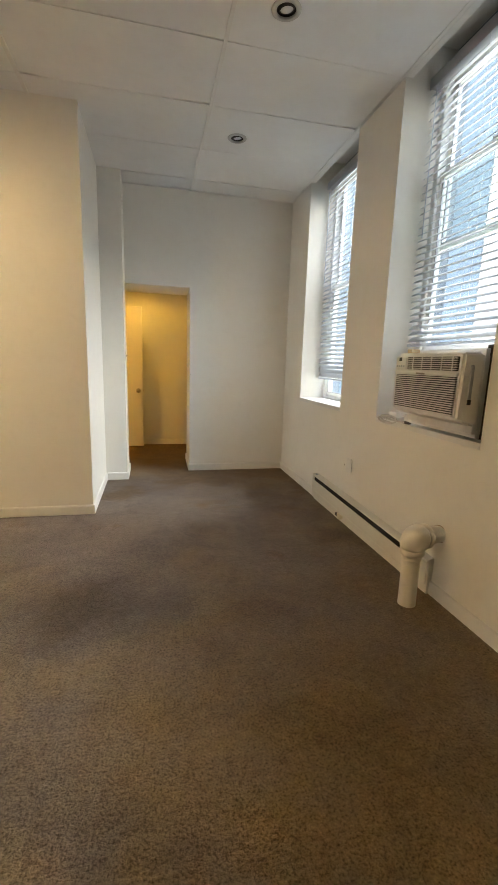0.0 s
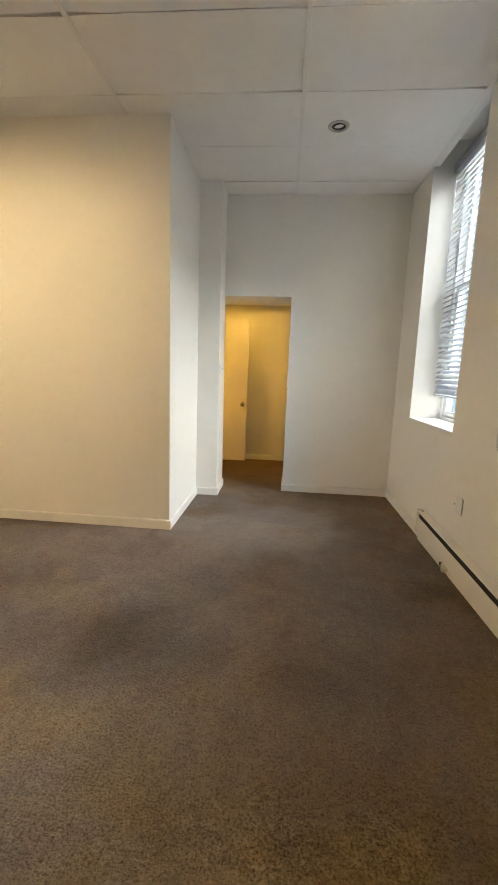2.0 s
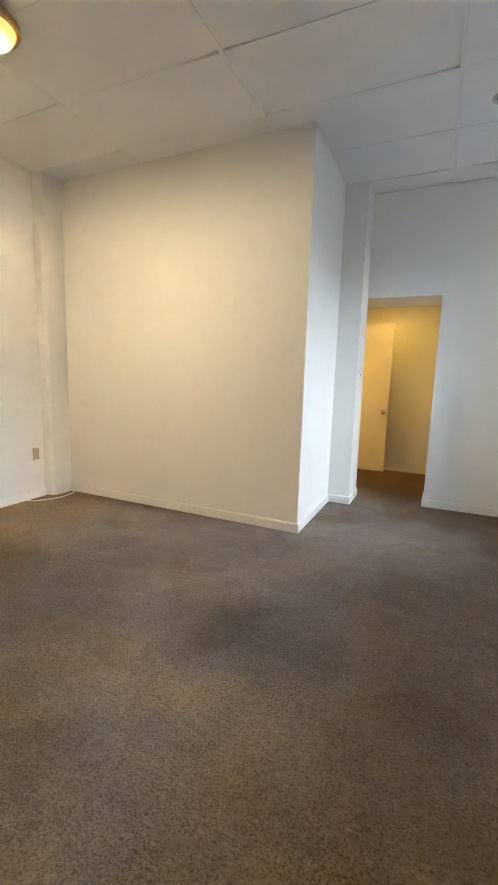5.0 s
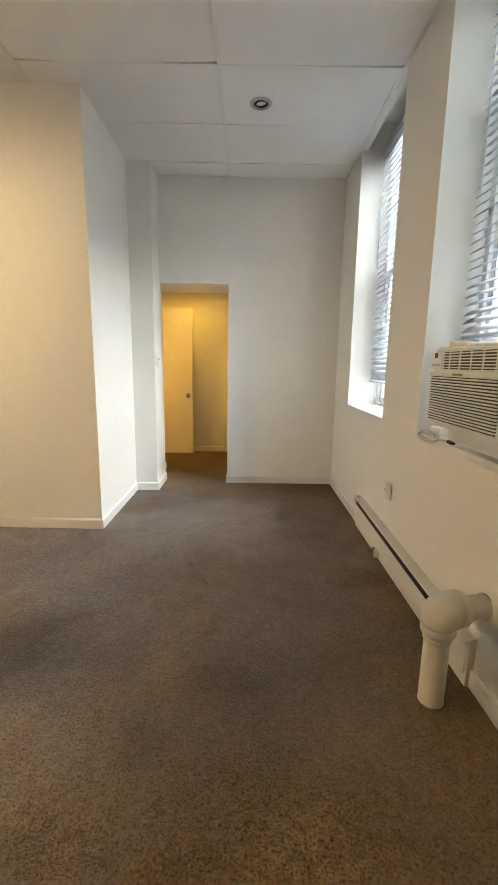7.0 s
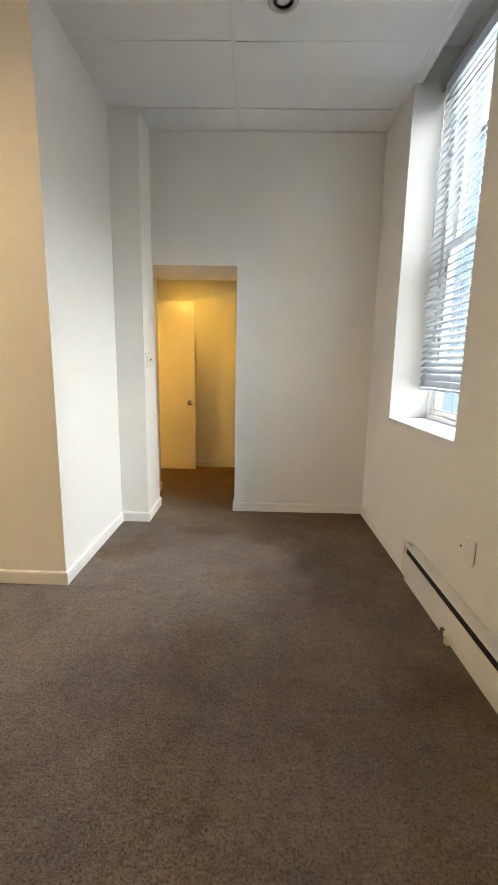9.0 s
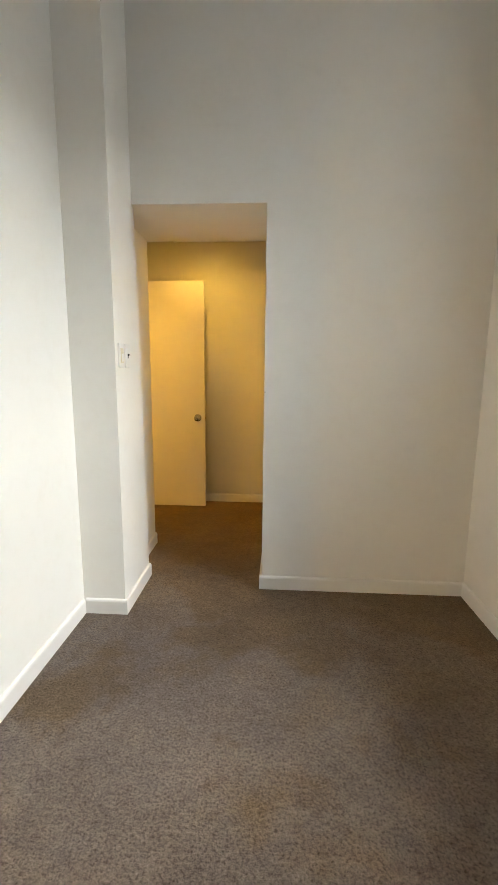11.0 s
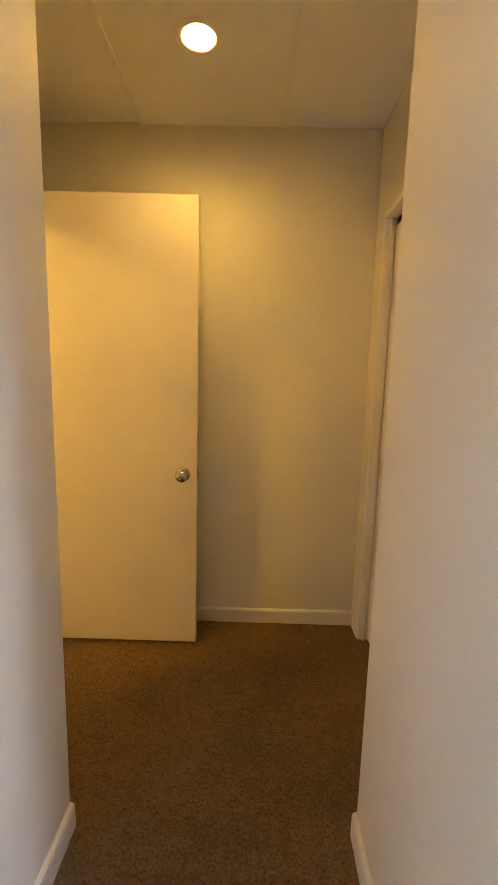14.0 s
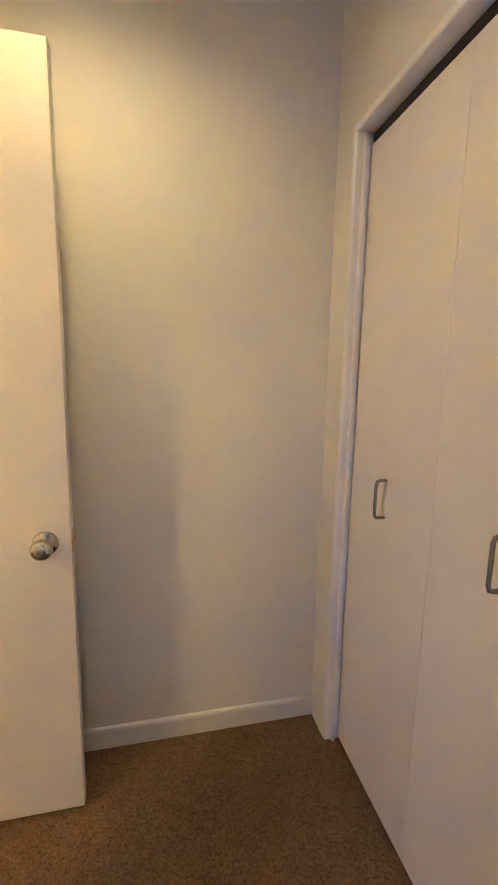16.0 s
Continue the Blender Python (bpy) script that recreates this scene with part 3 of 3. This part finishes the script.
# ---- window air conditioner ----
def air_conditioner():
    """Local x runs into the wall from the bezel's front, y along the wall, z up from the sill."""
    ac = thing("air_conditioner", (1.793, 2.066, SILL + 0.004), "cream plastic window air conditioner with yellowed louvres", "air conditioner")
    w, zb, zt = 0.565, 0.105, 0.43
    case = one_box((0.118, 0.02, 0.03), (0.60, w - 0.02, zt - 0.012), 0.006)
    part("case", case, AC_WHITE, ac)
    # bezel: narrower at the front than at the back
    bm = bmesh.new()
    f = [(0.0, 0.002, zb), (0.0, w - 0.012, zb), (0.012, w - 0.012, zt), (0.012, 0.002, zt)]
    r = [(0.118, -0.004, zb - 0.035), (0.118, w + 0.004, zb - 0.035), (0.118, w + 0.004, zt + 0.004), (0.118, -0.004, zt + 0.004)]
    a, b = [bm.verts.new(v) for v in f], [bm.verts.new(v) for v in r]
    bm.faces.new(a), bm.faces.new(b[::-1])
    for i in range(4):
        bm.faces.new((a[i], b[i], b[(i + 1) % 4], a[(i + 1) % 4]))
    bmesh.ops.recalc_face_normals(bm, faces=bm.faces)
    bmesh.ops.bevel(bm, geom=list(bm.edges), offset=0.012, segments=3, affect="EDGES")
    bezel = part("bezel", bm, AC_CREAM, ac)
    # intake: dark slab painting the shade behind horizontal louvres
    part("intake_shade", one_box((-0.003, 0.03, zb + 0.018), (0.012, w - 0.03, zb + 0.205), 0.002), SHADOW, ac)
    n = 17
    me = mesh_of("louvre", one_box((-0.010, 0.024, -0.0024), (0.003, w - 0.026, 0.0024), 0.001, 1), AC_CREAM)
    for i in range(n):
        again("louvre", me, ac, (0, 0, zb + 0.022 + i * 0.178 / (n - 1)), Euler((0, radians(-8), 0)).to_matrix().to_4x4())
    grille = bmesh.new()
    box(grille, (-0.009, 0.022, zb + 0.208), (0.012, w - 0.022, zb + 0.224), 0.003)
    part("front_rail", grille, AC_CREAM, ac)
    part("badge", one_box((-0.0105, 0.26, zb + 0.2115), (-0.0085, 0.335, zb + 0.2195), 0.001, 1), PULL, ac, "small dark badge")
    # air outlet above: vanes across and along, over another slab of painted shade
    oz0, oz1 = zb + 0.235, zt - 0.022
    part("outlet_shade", one_box((-0.001, 0.03, oz0), (0.016, w - 0.13, oz1), 0.002), SHADOW, ac)
    for i in range(6):
        z = oz0 + 0.007 + i * (oz1 - oz0 - 0.014) / 5
        part("vane", one_box((-0.007, 0.03, z - 0.0022), (0.006, w - 0.13, z + 0.0022)), AC_CREAM, ac)
    for i in range(5):
        y = 0.06 + i * 0.08
        part("deflector", one_box((-0.005, y, oz0), (0.008, y + 0.004, oz1)), AC_CREAM, ac)
    panel = part("control_panel", one_box((-0.004, w - 0.118, oz0), (0.012, w - 0.018, oz1), 0.004), AC_WHITE, ac, "pale control panel with small keys")
    part("display", one_box((-0.006, w - 0.075, oz0 + 0.045), (-0.003, w - 0.05, oz0 + 0.066), 0.001, 1), BLACK, panel)
    for i in range(4):
        y = w - 0.105 + i * 0.022
        part("key", one_box((-0.0065, y, oz0 + 0.012), (-0.003, y + 0.011, oz0 + 0.022), 0.0015, 1), GREY, panel)
    part("side_vent", one_box((0.05, -0.004, zb + 0.1), (0.072, 0.012, zt - 0.06), 0.004), GREY, bezel, "grey side slot")
    part("vent_tab", one_box((0.052, -0.007, zb + 0.075), (0.07, 0.012, zb + 0.1), 0.002), BLACK, bezel)
    # surround boards and a filler panel that close the opening round the case, and a dark strip in the gap
    bd = bmesh.new()
    box(bd, (0.14, 0.016, 0.012), (0.165, 0.63, 0.062), 0.002)
    box(bd, (0.1405, 0.0165, 0.013), (0.1645, 0.05, 0.449), 0.002)
    box(bd, (0.14, 0.016, 0.428), (0.165, 0.65, 0.452), 0.002)
    part("surround", bd, AC_WHITE, ac, "white painted wooden surround")
    part("filler_panel", one_box((0.38, w + 0.002, 0.006), (0.39, 0.939, 0.47)), AC_WHITE, ac, "white accordion filler panel")
    part("gap_strip", one_box((0.17, -0.035, 0.006), (0.2, 0.043, 0.47)), SHADOW, ac, "dark strip in the gap beside the case")
    return ac


air_conditioner()
blk = thing("wood_block", (1.85, 2.625, SILL + 0.4385), "small raw wooden block on the air conditioner", "block")
part("block", one_box((0.02, -0.035, 0.0), (0.075, 0.01, 0.022), 0.003), WOOD, blk)

cable = thing("power_cord", (1.945, 2.815, SILL + 0.004), "coiled white power cord on the window sill", "power cord")
# flat, untidy loops that spill over the sill's edge
pts = [(-0.03, -0.145, 0.012), (-0.035, -0.08, 0.008)]
for k in range(26):
    a = k * 0.72
    pts.append((-0.036 + 0.016 * math.sin(a * 0.83), 0.03 + (0.075 + 0.018 * math.sin(a * 0.31)) * math.cos(a), 0.014 + 0.02 * math.sin(a) - 0.012 * math.sin(a * 0.23)))
part("cord", tube(bmesh.new(), spline(pts, 6), 0.0058, 8), CABLE, cable)
# small dark block on the sill, below the air conditioner's corner
part("plug", one_box((-0.024, -0.18, 0.0), (0.0, -0.135, 0.016), 0.004), SHADOW, cable, "small dark block beside the cord")
part("plug_box", one_box((-0.015, -0.03, 0.022), (0.03, 0.06, 0.055), 0.006), WHITE, cable, "white plug with test button")


# ---- baseboard heater ----
def heater():
    x0, ya, yb = 1.868, 2.25, 3.995
    h = thing("baseboard_heater", (XE, ya, 0.0), "white enamelled electric baseboard heater under the windows", "heater")
    h.rotation_euler = (radians(1.2), 0, 0)
    h.location.z = -0.008
    L, d = yb - ya, XE - x0
    back = bmesh.new()
    box(back, (-0.012, 0, 0.03), (0, L, 0.226), 0.002)
    part("back_plate", back, ENAMEL, h)
    top = bmesh.new()
    v = [(-0.012, 0.226), (-0.012, 0.219), (-d + 0.006, 0.209), (-d, 0.202), (-d - 0.002, 0.204), (-d + 0.004, 0.213)]
    ends = [[top.verts.new((x, y, z)) for x, z in v] for y in (0, L)]
    for i in range(len(v)):
        j = (i + 1) % len(v)
        top.faces.new((ends[0][i], ends[0][j], ends[1][j], ends[1][i]))
    top.faces.new(ends[0]), top.faces.new(ends[1][::-1])
    bmesh.ops.recalc_face_normals(top, faces=top.faces)
    part("top_cover", top, ENAMEL, h)
    # solid black block paints the shade inside the slot
    part("slot_shade", one_box((-d + 0.016, 0.17, 0.05), (-0.012, L - 0.004, 0.206)), PAINTED_SHADE, h, "near-black block painting the shade behind the slot")
    fr = bmesh.new()
    box(fr, (-d, 0.17, 0.07), (-d + 0.006, L - 0.004, 0.164), 0.0025)
    box(fr, (-d + 0.003, 0.17, 0.03), (-d + 0.012, L - 0.004, 0.067), 0.002)
    part("front_panel", fr, ENAMEL, h)
    part("kick_plate", one_box((-d + 0.02, 0.0, -0.06), (-0.004, L, 0.032)), ENAMEL, h)
    part("end_cap", one_box((-d - 0.002, L - 0.008, 0.028), (-0.001, L + 0.004, 0.224), 0.003), ENAMEL, h)
    jb = part("junction_box", one_box((-d + 0.02, 0.0, 0.028), (-0.001, 0.17, 0.218), 0.004), ENAMEL, h)
    part("cover_plate", one_box((-d + 0.013, 0.012, 0.06), (-d + 0.021, 0.15, 0.19), 0.002), ENAMEL, jb, "loose access cover")
    part("rust_mark", one_box((-0.034, L - 0.065, 0.2165), (-0.018, L - 0.02, 0.2243)), GREY, h, "grey scuff")
    br = bmesh.new()
    box(br, (-d - 0.014, L - 0.68, 0.028), (-d + 0.004, L - 0.6, 0.054), 0.004)
    lathe(br, [(0, 0), (0.016, 0), (0.019, 0.014), (0.012, 0.022), (0, 0.022)], pose(-d - 0.002, L - 0.645, 0.028, 0, -90, 0), 14)
    part("hook", one_box((-d - 0.012, L - 0.6, 0.022), (-d + 0.006, L - 0.565, 0.046), 0.003), SHADOW, h, "dark bent hook")
    part("latch", br, IVORY, h, "bent ivory clip under the panel")
    return h


heater()


# ---- capped steam pipe ----
def pipe():
    p = thing("steam_pipe", (1.722, 2.182, 0.0), "thick cream-painted heating pipe with a bulbous elbow", "pipe")
    p.rotation_euler = (0, 0, radians(13))
    bm = bmesh.new()
    lathe(bm, [(0.048, 0.0), (0.0475, 0.006), (0.047, 0.02), (0.0465, 0.27), (0.047, 0.3)], Matrix.Identity(4), 36)
    part("riser", bm, PIPE, p)
    bm = bmesh.new()
    lathe(bm, [(0.046, 0.262), (0.051, 0.264), (0.052, 0.272), (0.0495, 0.28), (0.0495, 0.286), (0.06, 0.292), (0.064, 0.3), (0.064, 0.318), (0.06, 0.33)], Matrix.Identity(4), 36)
    part("collar", bm, PIPE, p)
    # elbow: fat sweep from upright to level
    bm = bmesh.new()
    rings, n = [], 30
    for k in range(13):
        a = radians(90 * k / 12)
        cx, cz = 0.058 * (1 - math.cos(a)), 0.326 + 0.058 * math.sin(a)
        rad = 0.058 + 0.0145 * math.sin(math.pi * (k + 1) / 14) ** 0.7
        u = Vector((math.cos(a), 0, -math.sin(a)))
        rings.append([bm.verts.new(Vector((cx, 0, cz)) + rad * (math.cos(2 * math.pi * i / n) * u + math.sin(2 * math.pi * i / n) * Vector((0, 1, 0)))) for i in range(n)])
    for a, b in zip(rings, rings[1:]):
        for i in range(n):
            bm.faces.new((a[i], a[(i + 1) % n], b[(i + 1) % n], b[i])).smooth = True
    bm.faces.new(rings[0][::-1]), bm.faces.new(rings[-1])
    part("elbow", bm, PIPE, p)
    bm = bmesh.new()
    lathe(bm, [(0.06, 0.0), (0.0665, 0.003), (0.0685, 0.012), (0.0685, 0.03), (0.064, 0.038), (0.05, 0.042)], pose(0.054, 0, 0.379, 0, 90, 0), 36)
    part("elbow_rim", bm, PIPE, p)
    bm = bmesh.new()
    lathe(bm, [(0.046, 0.0), (0.046, 0.125)], pose(0.084, 0, 0.374, 0, 90, 0), 30)
    part("stub", bm, PIPE, p)
    part("rust_gap", lathe(bmesh.new(), [(0.046, 0.0), (0.0485, 0.0), (0.0485, 0.004), (0.046, 0.004)], pose(0.194, 0, 0.374, 0, 90, 0), 30), RUST, p, "rusty gap where the pipe enters the wall")
    return p


pipe()


# ---- outlets, switches ----
def wall_plate(name, m, label, category, kind):
    """Local x out of the wall, y along it, z up."""
    ob = thing(name, (0, 0, 0), label, category)
    ob.matrix_basis = m
    part("plate", one_box((0.001, -0.035, -0.0575), (0.0085, 0.035, 0.0575), 0.002), OLD_IVORY if kind == "ivory" else WHITE, ob)
    if kind in ("outlet", "ivory"):
        for z in (-0.02, 0.02):
            face = part("receptacle", one_box((0.0075, -0.0165, z - 0.0145), (0.011, 0.0165, z + 0.0145), 0.004), WHITE if kind == "outlet" else OLD_IVORY, ob)
            for y in (-0.007, 0.005):
                part("slot", one_box((0.01, y, z - 0.003), (0.0115, y + 0.002, z + 0.006)), BLACK, face)
    elif kind == "blank":
        # black block paints the shade in the gap behind the tilted plate
        part("gap_backing", one_box((-0.03, -0.027, -0.047), (-0.0005, 0.03, 0.047)), BLACK, ob, "black block behind the plate, painting the shade in its gap")
    elif kind == "slide":
        part("rocker_frame", one_box((0.0075, -0.017, -0.034), (0.011, 0.017, 0.034), 0.0015), IVORY, ob, "ivory dimmer frame")
        part("rocker", one_box((0.0095, -0.012, -0.029), (0.0125, 0.012, 0.008), 0.002), WHITE, ob)
        part("slider", one_box((0.0095, -0.012, 0.012), (0.0155, 0.012, 0.018), 0.001), IVORY, ob, "ivory slider")
    else:
        part("bezel", one_box((0.008, -0.005, -0.012), (0.0098, 0.005, 0.012), 0.001), BLACK, ob)
        lever = bmesh.new()
        box(lever, (0.0, -0.0035, -0.004), (0.018, 0.0035, 0.004), 0.0012)
        bmesh.ops.rotate(lever, verts=lever.verts, cent=(0, 0, 0), matrix=Matrix.Rotation(radians(-25), 3, "Y"))
        part("toggle", lever, BLACK, ob, "dark toggle lever")
    for z in (-0.042, 0.042):
        part("screw", lathe(bmesh.new(), [(0.003, 0.0), (0.003, 0.0092), (0, 0.0097)], pose(0, 0, z, 0, 90, 0), 10), WHITE, ob)
    return ob


wall_plate("blank_wall_plate", pose(XE - 0.007, 3.345, 0.485, 0, 0, 187), "white blank wall plate hanging loose above the heater", "wall plate", "blank")
wall_plate("wall_outlet", pose(XW, 3.53, 0.44), "ivory duplex outlet on the side wall", "outlet", "ivory")
wall_plate("light_switch", pose(0.098, 4.94, 1.302), "white plate with an ivory slide dimmer", "light switch", "slide")
wall_plate("light_switch", pose(0.098, 5.025, 1.303), "white plate with a dark toggle switch", "light switch", "toggle")
nail = thing("wall_screw", (XE, 3.441, 0.469), "small dark screw hole in the wall", "screw")
part("head", lathe(bmesh.new(), [(0.006, 0.0), (0.0055, 0.002), (0, 0.003)], pose(0, 0, 0, 0, -90, 0), 10), SHADOW, nail)
nail = thing("wall_screw", (OPEN_R + 0.004, YN, 1.125), "small dark nail head at the corner", "screw")
part("head", lathe(bmesh.new(), [(0.0028, 0.0), (0.0025, 0.002), (0, 0.003)], pose(0, 0, 0, 90, 0, 0), 10), SHADOW, nail)
wire = thing("loose_wire", (-2.63, 3.66, 0.0), "white cable lying on the carpet by the column", "cable")
part("wire", tube(bmesh.new(), spline([(-0.07, -0.28, 0.006), (0.01, -0.24, 0.006), (0.09, -0.12, 0.006), (0.12, 0.02, 0.006), (0.09, 0.16, 0.006), (0.03, 0.2, 0.008)], 6), 0.005, 8), WHITE, wire)


# ---- lamps ----
def eyeball_spot(x, y):
    s = thing("recessed_spotlight", (x, y, ZC), "unlit recessed eyeball spotlight with a white ring", "spotlight", "ceiling spotlights")
    part("trim_ring", lathe(bmesh.new(), [(0.052, 0.004), (0.05, -0.004), (0.056, -0.0075), (0.07, -0.006), (0.077, -0.001), (0.077, 0.0)], Matrix.Identity(4), 40), RING, s)
    part("can", lathe(bmesh.new(), [(0.053, 0.0), (0.053, 0.1), (0.0, 0.1)], Matrix.Identity(4), 32), SHADOW, s, "dark inside of the can")
    tilt = pose(0, 0, 0.026, 5, -6, 0)
    part("eyeball", lathe(bmesh.new(), [(0.034, -0.028), (0.04, -0.024), (0.046, -0.005), (0.045, 0.015), (0.036, 0.03)], tilt, 32), SHADOW, s, "dark eyeball sleeve")
    part("bulb", lathe(bmesh.new(), [(0.0, -0.031), (0.02, -0.029), (0.033, -0.024), (0.035, -0.01), (0.03, 0.01)], tilt, 28), LENS, s, "unlit reflector bulb")
    return s


first = eyeball_spot(*SPOTS[0])
copy_thing(first, pose(*SPOTS[1], ZC))

for at in (*HALL_SPOTS, *SIDE_SPOTS):
    hl = thing("recessed_downlight", (*at, HALL_Z), "lit recessed downlight with warm bulb in the hall ceiling", "downlight")
    part("trim_ring", lathe(bmesh.new(), [(0.056, 0.01), (0.055, -0.003), (0.06, -0.006), (0.074, -0.005), (0.08, 0.0)], Matrix.Identity(4), 40), TRIM, hl)
    part("can", lathe(bmesh.new(), [(0.0565, 0.0), (0.0565, 0.12), (0.0, 0.12)], Matrix.Identity(4), 32), CHROME, hl, "reflector can")
    part("bulb", lathe(bmesh.new(), [(0.0, 0.004), (0.03, 0.007), (0.05, 0.017), (0.048, 0.04)], Matrix.Identity(4), 32), BULB, hl, "glowing bulb face")

dm = thing("ceiling_lamp", (-1.457, 2.365, ZC), "lit flush-mount ceiling lamp, amber glass dome in a brass ring", "ceiling lamp")
part("ring", lathe(bmesh.new(), [(0.05, 0.0), (0.165, -0.001), (0.178, -0.012), (0.182, -0.026), (0.176, -0.033), (0.182, -0.04), (0.176, -0.05), (0.16, -0.052), (0.15, -0.044)], Matrix.Diagonal((0.87, 0.87, 1, 1)), 56), BRASS, dm)
part("dome", lathe(bmesh.new(), [(0.152, -0.046), (0.146, -0.066), (0.128, -0.09), (0.098, -0.11), (0.06, -0.123), (0.0, -0.129)], Matrix.Diagonal((0.87, 0.87, 1, 1)), 48), DOME, dm, "glowing frosted glass dome")
part("finial", lathe(bmesh.new(), [(0.014, -0.127), (0.012, -0.134), (0.007, -0.138), (0.01, -0.145), (0.0, -0.153)], Matrix.Diagonal((0.87, 0.87, 1, 1)), 20), BRASS, dm)


# ---- hall door, standing open ----
def hall_door():
    """Hinged at its west edge; local x runs from the hinge to the latch."""
    d = thing("door_1", (-0.503, 6.607, 0.0), "cream flush door standing open against the hall wall", "door", kind="structure")
    w, t = 0.737, 0.035
    part("leaf", one_box((0.0, 0.0, 0.015), (w, t, 1.995), 0.002), DOOR, d)
    for side, y in ((1, 0.0), (-1, t)):
        k = bmesh.new()
        m = pose(w - 0.062, y, 0.83, 90 * side, 0, 0)
        lathe(k, [(0.031, 0.0), (0.0325, 0.003), (0.03, 0.008), (0.017, 0.011), (0.0125, 0.016), (0.0125, 0.026), (0.02, 0.031), (0.0265, 0.04), (0.0265, 0.05), (0.022, 0.059), (0.012, 0.063), (0.0, 0.064)], m, 32)
        knob = part("knob", k, NICKEL, d, "satin nickel door knob")
        part("keyhole", lathe(bmesh.new(), [(0.0085, 0.062), (0.0085, 0.0655), (0.0, 0.0655)], m, 18), PULL, knob)
    part("latch_plate", one_box((w - 0.0005, 0.006, 0.798), (w + 0.0015, 0.03, 0.86)), BRASS, d)
    part("latch_bolt", one_box((w, 0.012, 0.821), (w + 0.009, 0.024, 0.839), 0.002), BRASS, d)
    for z in (0.2, 1.0, 1.78):
        part("hinge", tube(bmesh.new(), [(-0.006, -0.003, z), (-0.006, -0.003, z + 0.09)], 0.006, 10), PULL, d)
    return d


hall_door()
bm = one_box((HALL_W, 6.63, 0.0), (HALL_W + 0.03, 6.70, 2.06), 0.004)
structure("trim", bm, TRIM, "painted door frame edge at the hinges", "trim")

# closet: jamb lining, bead and bifold leaves
JX = HALL_E + 0.045
bm = bmesh.new()
box(bm, (HALL_E - 0.003, CL1 - 0.022, 0), (HALL_E + 0.1, CL1 + 0.002, CLZ - 0.0), 0.007, 3)
box(bm, (HALL_E - 0.003, CL0 - 0.002, 0), (HALL_E + 0.1, CL0 + 0.022, CLZ - 0.0), 0.007, 3)
structure("trim", bm, TRIM, "cream painted closet door jamb", "trim")
structure("trim", one_box((HALL_E - 0.002, CL0 + 0.0, CLZ - 0.022), (HALL_E + 0.1, CL1 - 0.0, CLZ + 0.002), 0.005, 3), TRIM, "cream painted closet head jamb", "trim")
structure("trim", one_box((HALL_E + 0.02, CL1 - 0.032, 0), (HALL_E + 0.036, CL1 - 0.02, CLZ - 0.02), 0.004, 3), TRIM, "rounded closet stop bead", "trim")
rail = thing("closet_track", (JX, CL0, CLZ - 0.05), "dark metal bifold track", "track")
part("track", one_box((0.004, 0.024, 0.006), (0.036, CL1 - CL0 - 0.024, 0.028)), SHADOW, rail)


def bifold_leaf(y0, y1):
    leaf = thing("closet_door", (JX, y0, 0.0), "cream flush bifold closet door with a wire pull", "closet door", "bifold closet doors")
    w = y1 - y0
    part("panel", one_box((0.0, 0.0, 0.018), (0.032, w, CLZ - 0.052), 0.0012, 1), DOOR, leaf)
    yy, r, z0, z1, out = w / 2, 0.0045, 0.89, 0.995, -0.03
    pts = [(0.002, yy, z1), (out * 0.6, yy, z1), (out * 0.88, yy, z1 - 0.002), (out, yy, z1 - 0.012), (out, yy, z0 + 0.012), (out * 0.88, yy, z0 + 0.002), (out * 0.6, yy, z0), (0.002, yy, z0)]
    part("pull", tube(bmesh.new(), pts, r, 10), PULL, leaf, "dull metal wire pull")
    return leaf


SEAM = 6.286
bifold_leaf(SEAM + 0.0004, CL1 - 0.024)
bifold_leaf(CL0 + 0.024, SEAM - 0.0004)

# ---- outside ----
structure("ground", one_box((-400, -400, -1.4), (400, 400, -1.2)), PAVING, "grey paved ground outside", "ground")


def neighbour(y0, length, height, wall, glass, label):
    nb = thing("neighbour_building", (8.5, y0, -1.2), label, "building")
    part("wall", one_box((0, 0, 0), (8, length, height)), wall, nb)
    part("roof", one_box((-0.15, 0.01, height), (8.2, length - 0.01, height + 0.2), 0.03), wall, nb, "parapet coping")
    for i in range(int(length / 4.6)):
        for j in range(int(height / 2.6)):
            y, z = 1.5 + i * 4.6, 1.2 + j * 2.4
            w = part("window", one_box((-0.03, y, z), (0.05, y + 1.1, z + 1.4), 0.02), glass, nb)
            part("sill", one_box((-0.1, y - 0.1, z - 0.08), (0.02, y + 1.2, z), 0.01), wall, w)


neighbour(-20.0, 30.0, 9.6, STUCCO, GREY, "sunlit pale stucco building across the yard")
neighbour(10.05, 41.8, 10.5, SHADED_SIDING, DARK_PANE, "tall building across the yard, its shade painted as slate blue")
